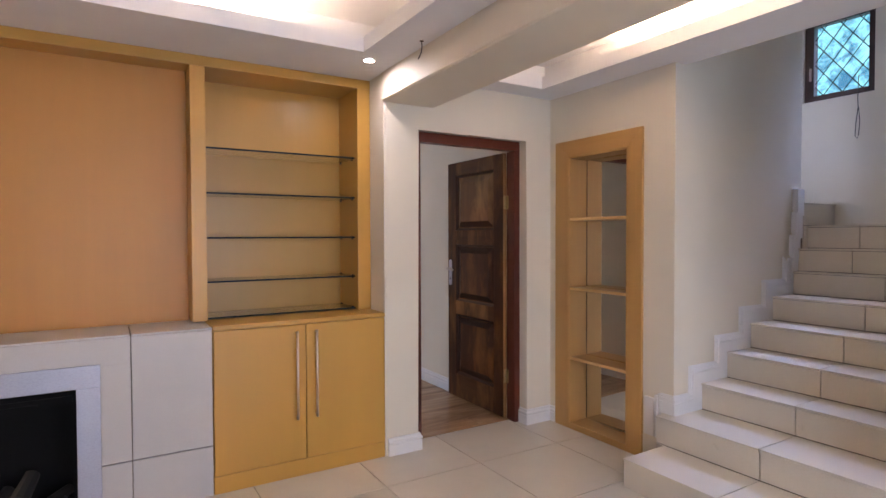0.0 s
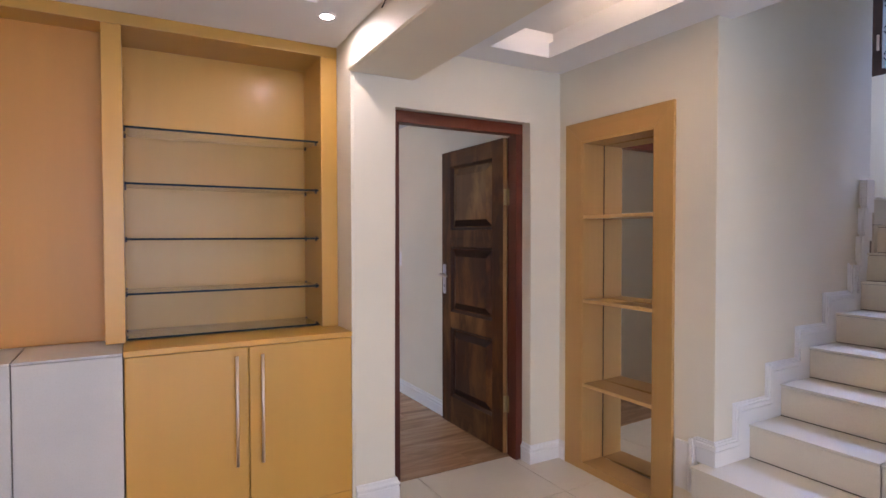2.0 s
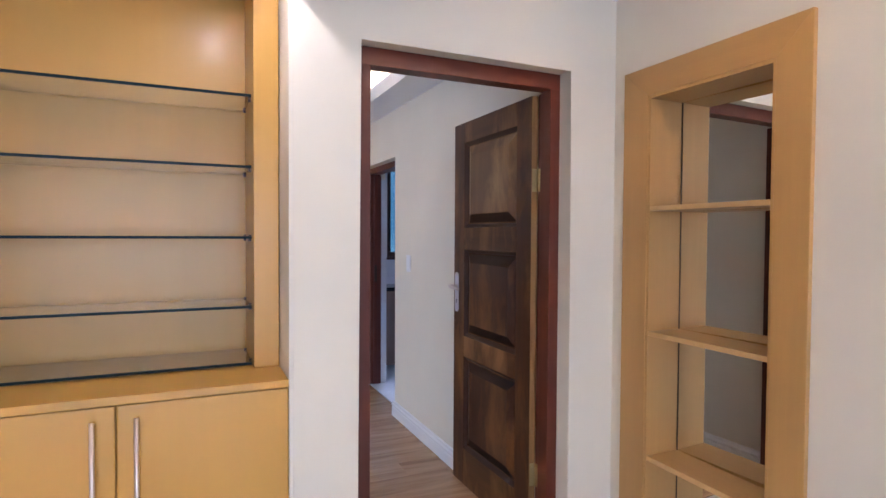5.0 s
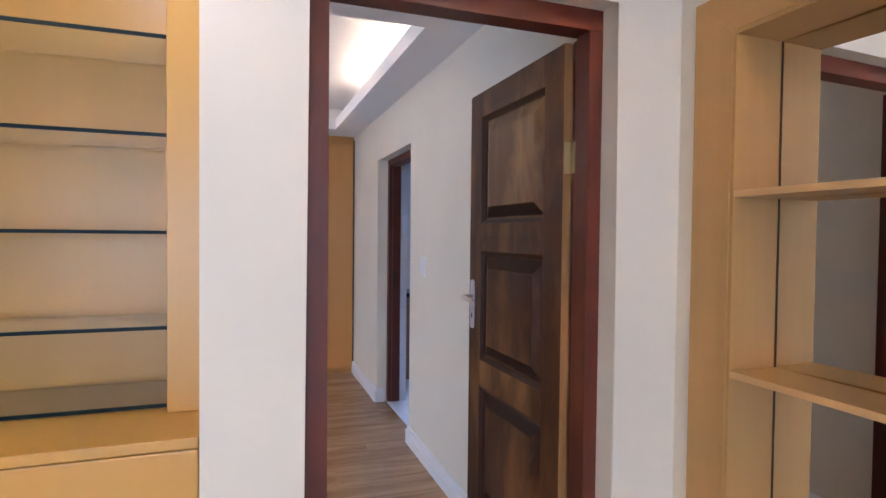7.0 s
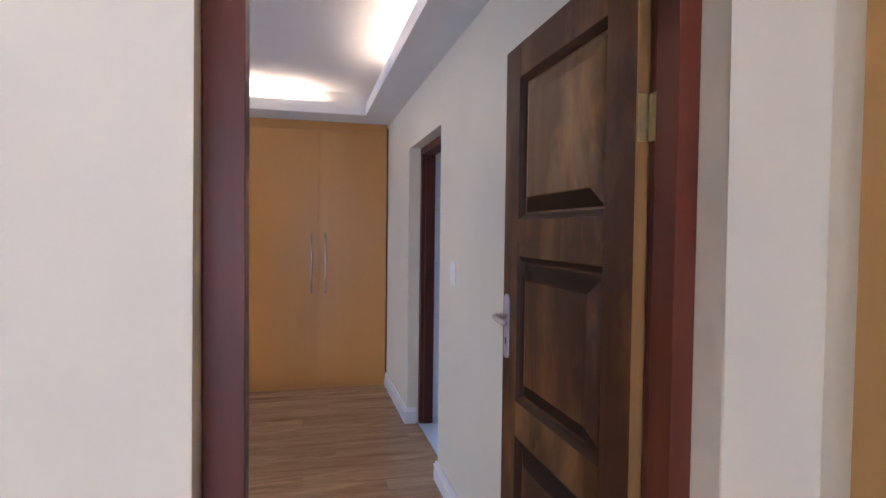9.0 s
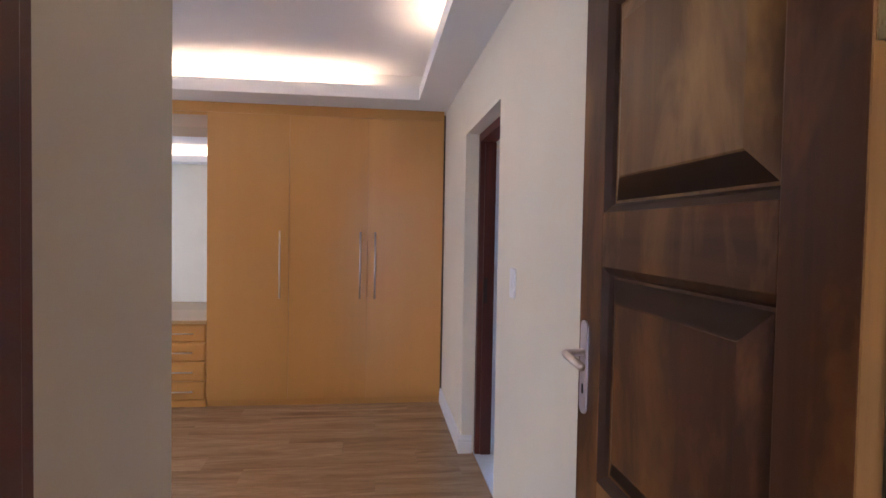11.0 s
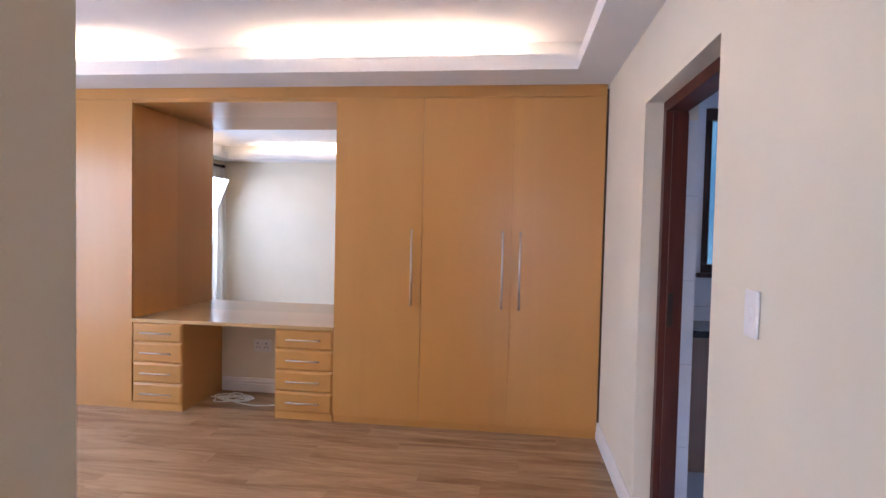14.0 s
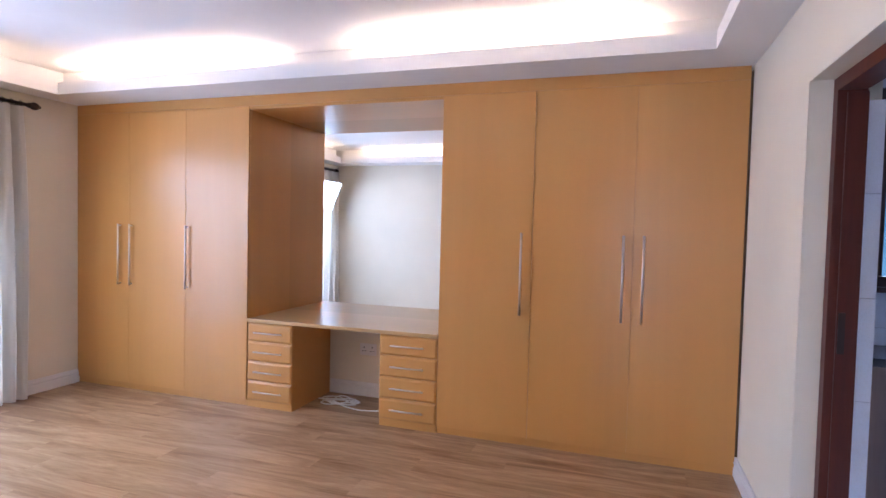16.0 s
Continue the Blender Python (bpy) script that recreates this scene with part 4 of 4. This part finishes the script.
def pedestal(x0, x1, label):
    ob = thing("drawer_pedestal", ((x0 + x1) / 2, 8.3, 0), label, "drawer unit", "dressing table pedestals")
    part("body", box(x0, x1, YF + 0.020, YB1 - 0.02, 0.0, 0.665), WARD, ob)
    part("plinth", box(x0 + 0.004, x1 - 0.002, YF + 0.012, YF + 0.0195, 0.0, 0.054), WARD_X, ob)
    zs = (0.052, 0.206, 0.361, 0.516, 0.663)
    for a, b in zip(zs, zs[1:]):
        bm = bmesh.new()
        loops = []
        for inset, y in ((0.0015, YF + 0.019), (0.0015, YF + 0.008), (0.015, YF - 0.001), (0.019, YF - 0.002)):
            loops.append([bm.verts.new((x, y, z)) for x, z in ((x0 + inset, a + inset), (x1 - inset, a + inset), (x1 - inset, b - inset), (x0 + inset, b - inset))])
        for p, q in zip(loops, loops[1:]):
            for k in range(4):
                bm.faces.new((p[k], p[(k + 1) % 4], q[(k + 1) % 4], q[k]))
        bm.faces.new(loops[-1])
        bm.faces.new(loops[0])
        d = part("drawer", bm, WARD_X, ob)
        mid = (x0 + x1) / 2
        bar_handle(mid - 0.125, (a + b) / 2, 0, YF - 0.001, d, x1=mid + 0.125)
    return ob


pedestal(-0.303, 0.098, "beech drawer pedestal with four drawers beside the knee space")
pedestal(0.823, 1.261, "beech drawer pedestal with four steel-handled drawers")
dt = thing("dressing_table_top", (0.55, 8.3, 0.666), "beech dressing table top spanning two drawer pedestals", "desk top")
part("desktop", box(-0.3045, 1.2625, YF - 0.008, YB1 - 0.028, 0.666, 0.692, 0.004), DESK, dt)
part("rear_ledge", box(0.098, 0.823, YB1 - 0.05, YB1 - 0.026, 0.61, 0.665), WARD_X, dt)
mr = thing("wall_mirror", (0.55, YM, 0.693), "large frameless mirror above the dressing table", "mirror")
part("mirror_sheet", box(-0.3045, 1.2625, YM - 0.003, YM + 0.003, 0.693, 2.303), MIRROR, mr)

# ---- small bedroom things ----
so = thing("wall_socket", (0.45, YB1, 0.345), "white double wall socket", "socket")
part("plate", box(0.375, 0.525, YB1 - 0.010, YB1 - 0.001, 0.346, 0.446, 0.003), PLASTIC, so)
for cx in (0.413, 0.487):
    part("pin_hole", boxes((cx - 0.004, cx + 0.004, YB1 - 0.0115, YB1 - 0.0095, 0.408, 0.420)), BLACK_PLASTIC, so)
    for dx in (-0.012, 0.012):
        part("pin_hole", boxes((cx + dx - 0.005, cx + dx + 0.005, YB1 - 0.0115, YB1 - 0.0095, 0.380, 0.386)), BLACK_PLASTIC, so)
sw = thing("light_switch", (XB1, 5.685, 1.16), "white plastic light switch on the bedroom wall", "switch")
part("plate", box(XB1 - 0.011, XB1 - 0.001, 5.648, 5.722, 1.160, 1.282, 0.004), PLASTIC, sw)
part("rocker", box(XB1 - 0.015, XB1 - 0.010, 5.675, 5.696, 1.203, 1.239, 0.002), PLASTIC, sw)


def coiled_cable():
    ob = thing("coiled_cable", (0.34, 8.36, 0.0), "loose coils of cream cable on the floor", "cable")
    pts = []
    for k in range(150):
        t = k / 149
        a = t * 2 * math.pi * 4.6 + 0.4
        rx = 0.13 + 0.035 * math.sin(3.1 * a) + 0.02 * math.sin(0.7 * a)
        ry = 0.065 + 0.02 * math.cos(2.3 * a)
        pts.append((0.34 + rx * math.cos(a) + 0.04 * math.sin(0.5 * a), 8.36 + ry * math.sin(a), 0.005 + 0.022 * (0.5 + 0.5 * math.sin(1.7 * a)) + 0.02 * t))
    x, y, z = pts[-1]
    for k in range(1, 16):
        u = k / 15
        pts.append((x + (0.78 - x) * u, y + (8.34 - y) * u - 0.05 * math.sin(math.pi * u), max(0.005, z * (1 - 1.6 * u))))
    part("cord", sweep(pts, 0.0042, 6), CABLE, ob, "", True)


coiled_cable()


def curtain(y0, y1, label, seed):
    ob = thing("curtain", (-1.985, (y0 + y1) / 2, 0.0), label, "curtain", "bedroom curtains")
    rnd = random.Random(seed)
    n, rows = 120, 26
    bm = bmesh.new()
    grid = []
    ph = [rnd.uniform(0, 6.28) for _ in range(6)]
    for r in range(rows + 1):
        v = r / rows
        z = 2.285 - 2.275 * v
        line = []
        for k in range(n + 1):
            u = k / n
            spread = 1.0 + 0.10 * v
            y = (y0 + y1) / 2 + (u - 0.5) * (y1 - y0) * spread
            depth = 0.036 + 0.014 * math.sin(ph[2] + 5 * u) - 0.016 * (v < 0.04)
            w = math.sin(2 * math.pi * 6.5 * u + ph[0] + 0.5 * math.sin(3 * v + ph[1])) + 0.35 * math.sin(2 * math.pi * 13 * u + ph[3] + 1.2 * v)
            line.append(bm.verts.new((-1.98 + depth * w, y + 0.012 * math.sin(4 * v + 9 * u + ph[4]), z)))
        grid.append(line)
    for a, b in zip(grid, grid[1:]):
        for k in range(n):
            bm.faces.new((a[k], a[k + 1], b[k + 1], b[k]))
    bmesh.ops.solidify(bm, geom=bm.faces[:], thickness=0.003)
    part("cloth", bm, CLOTH, ob, "", True)
    part("heading_tape", boxes((-2.022, -2.014, y0 + 0.01, y1 - 0.01, 2.22, 2.27)), CLOTH, ob)


curtain(6.95, 7.53, "floor-length cream curtain gathered beside the wardrobe", 3)
curtain(4.75, 5.75, "floor-length cream curtain gathered at the far end", 8)


def curtain_rod():
    ob = thing("curtain_rod", (-1.985, 6.2, 2.31), "dark bronze curtain rod with ribbed finials", "curtain rod")
    x, z = -1.985, 2.308
    part("pole", rod((x, 4.82, z), (x, 7.56, z), 0.014), IRON, ob, "", True)
    for y, s in ((7.56, 1), (4.82, -1)):
        f = bmesh.new()
        bmesh.ops.create_uvsphere(f, u_segments=14, v_segments=10, radius=0.03, matrix=Matrix.Translation((x, y + s * 0.045, z)) @ Matrix.Diagonal((1, 1.35, 1, 1)))
        rod((x, y, z), (x, y + s * 0.014, z), 0.021, f, 14)
        rod((x, y + s * 0.08, z), (x, y + s * 0.092, z), 0.012, f, 10)
        part("finial", f, IRON, ob, "", True)
    for y in (4.88, 6.2, 7.5):
        part("bracket", rod((x, y, z - 0.012), (XB0 + 0.002, y, z - 0.012), 0.008), IRON, ob)
    for y in [6.97 + 0.066 * k for k in range(9)] + [4.84 + 0.07 * k for k in range(13)]:
        ring = bmesh.new()
        sweep([(x + 0.02 * math.cos(a), y, z + 0.02 * math.sin(a)) for a in [2 * math.pi * k / 12 for k in range(12)] + [6.2]], 0.003, 6, ring)
        part("ring", ring, IRON, ob)


curtain_rod()


def glazed_opening():
    ob = thing("window_3", (XB0 - 0.1, 6.4, 0), "wide glazed patio door with slim dark frames", "window", kind="structure")
    x = XB0 - 0.16
    f = 0.05
    ys = (4.852, 5.68, 6.52, 7.348)
    for a, b in zip(ys, ys[1:]):
        part("window_frame", boxes((x, x + 0.04, a, b, 0.0, f), (x, x + 0.04, a, b, 2.198 - f, 2.198), (x, x + 0.04, a, a + f, f, 2.198 - f), (x, x + 0.04, b - f, b, f, 2.198 - f)), WINFRAME, ob)
        g = part("pane", box(x + 0.018, x + 0.022, a + f, b - f, f, 2.198 - f), GLASS, ob)
        g.visible_shadow = False


glazed_opening()

# ---- floor pieces ----
PITCH = 0.645
tile_mesh = mesh_of("tile", box(-PITCH / 2 + 0.003, PITCH / 2 - 0.003, -PITCH / 2 + 0.003, PITCH / 2 - 0.003, -0.010, 0.0, 0.001), TILE)
floor_ob = bpy.data.objects["floor"]
xs = [1.80 + PITCH * (k + 0.5) for k in range(-8, 2)]
ys = [3.39 - PITCH * (k + 0.5) for k in range(10)]


def floor_tile(x0, x1, y0, y1):
    ob = new("tile", mesh_of("tile", box(x0 + 0.003, x1 - 0.003, y0 + 0.003, y1 - 0.003, -0.010, 0.0, 0.001), TILE))
    ob.parent = floor_ob
    return ob


for x in xs:
    for y in ys:
        if x - PITCH / 2 > 3.0 and y < 2.8:
            continue
        ob = new("tile", tile_mesh)
        ob.parent, ob.location = floor_ob, (x, y, 0)
for x in xs:
    floor_tile(x - PITCH / 2, x + PITCH / 2, 3.39, YT - 0.002)
for y in ys:
    floor_tile(xs[-1] + PITCH / 2, 3.60, y - PITCH / 2, y + PITCH / 2)
floor_tile(xs[-1] + PITCH / 2, 3.60, 3.39, YT - 0.002)
for y in ys:
    if y < 2.8:
        floor_tile(xs[-1] - PITCH / 2, xs[-1] + PITCH / 2, y - PITCH / 2, y + PITCH / 2) if xs[-1] - PITCH / 2 > 3.0 else None

bed_floor = bpy.data.objects["floor_bedroom"]
PW, PL = 0.192, 1.28
row = 0
y = YT + 0.002
while y < 8.75:
    x = XB0 - 0.19 - (0.0, 0.47, 0.83, 0.26, 1.03)[row % 5]
    while x < 3.22:
        a, b = max(x, XB0 - 0.19), min(x + PL, 3.225)
        if b - a > 0.02:
            ob = new("plank", mesh_of("plank", box(a + 0.0003, b - 0.0003, y + 0.0003, y + PW - 0.0003, -0.012, 0.0, 0.0005), LAMINATE))
            ob.parent = bed_floor
        x += PL
    y += PW
    row += 1
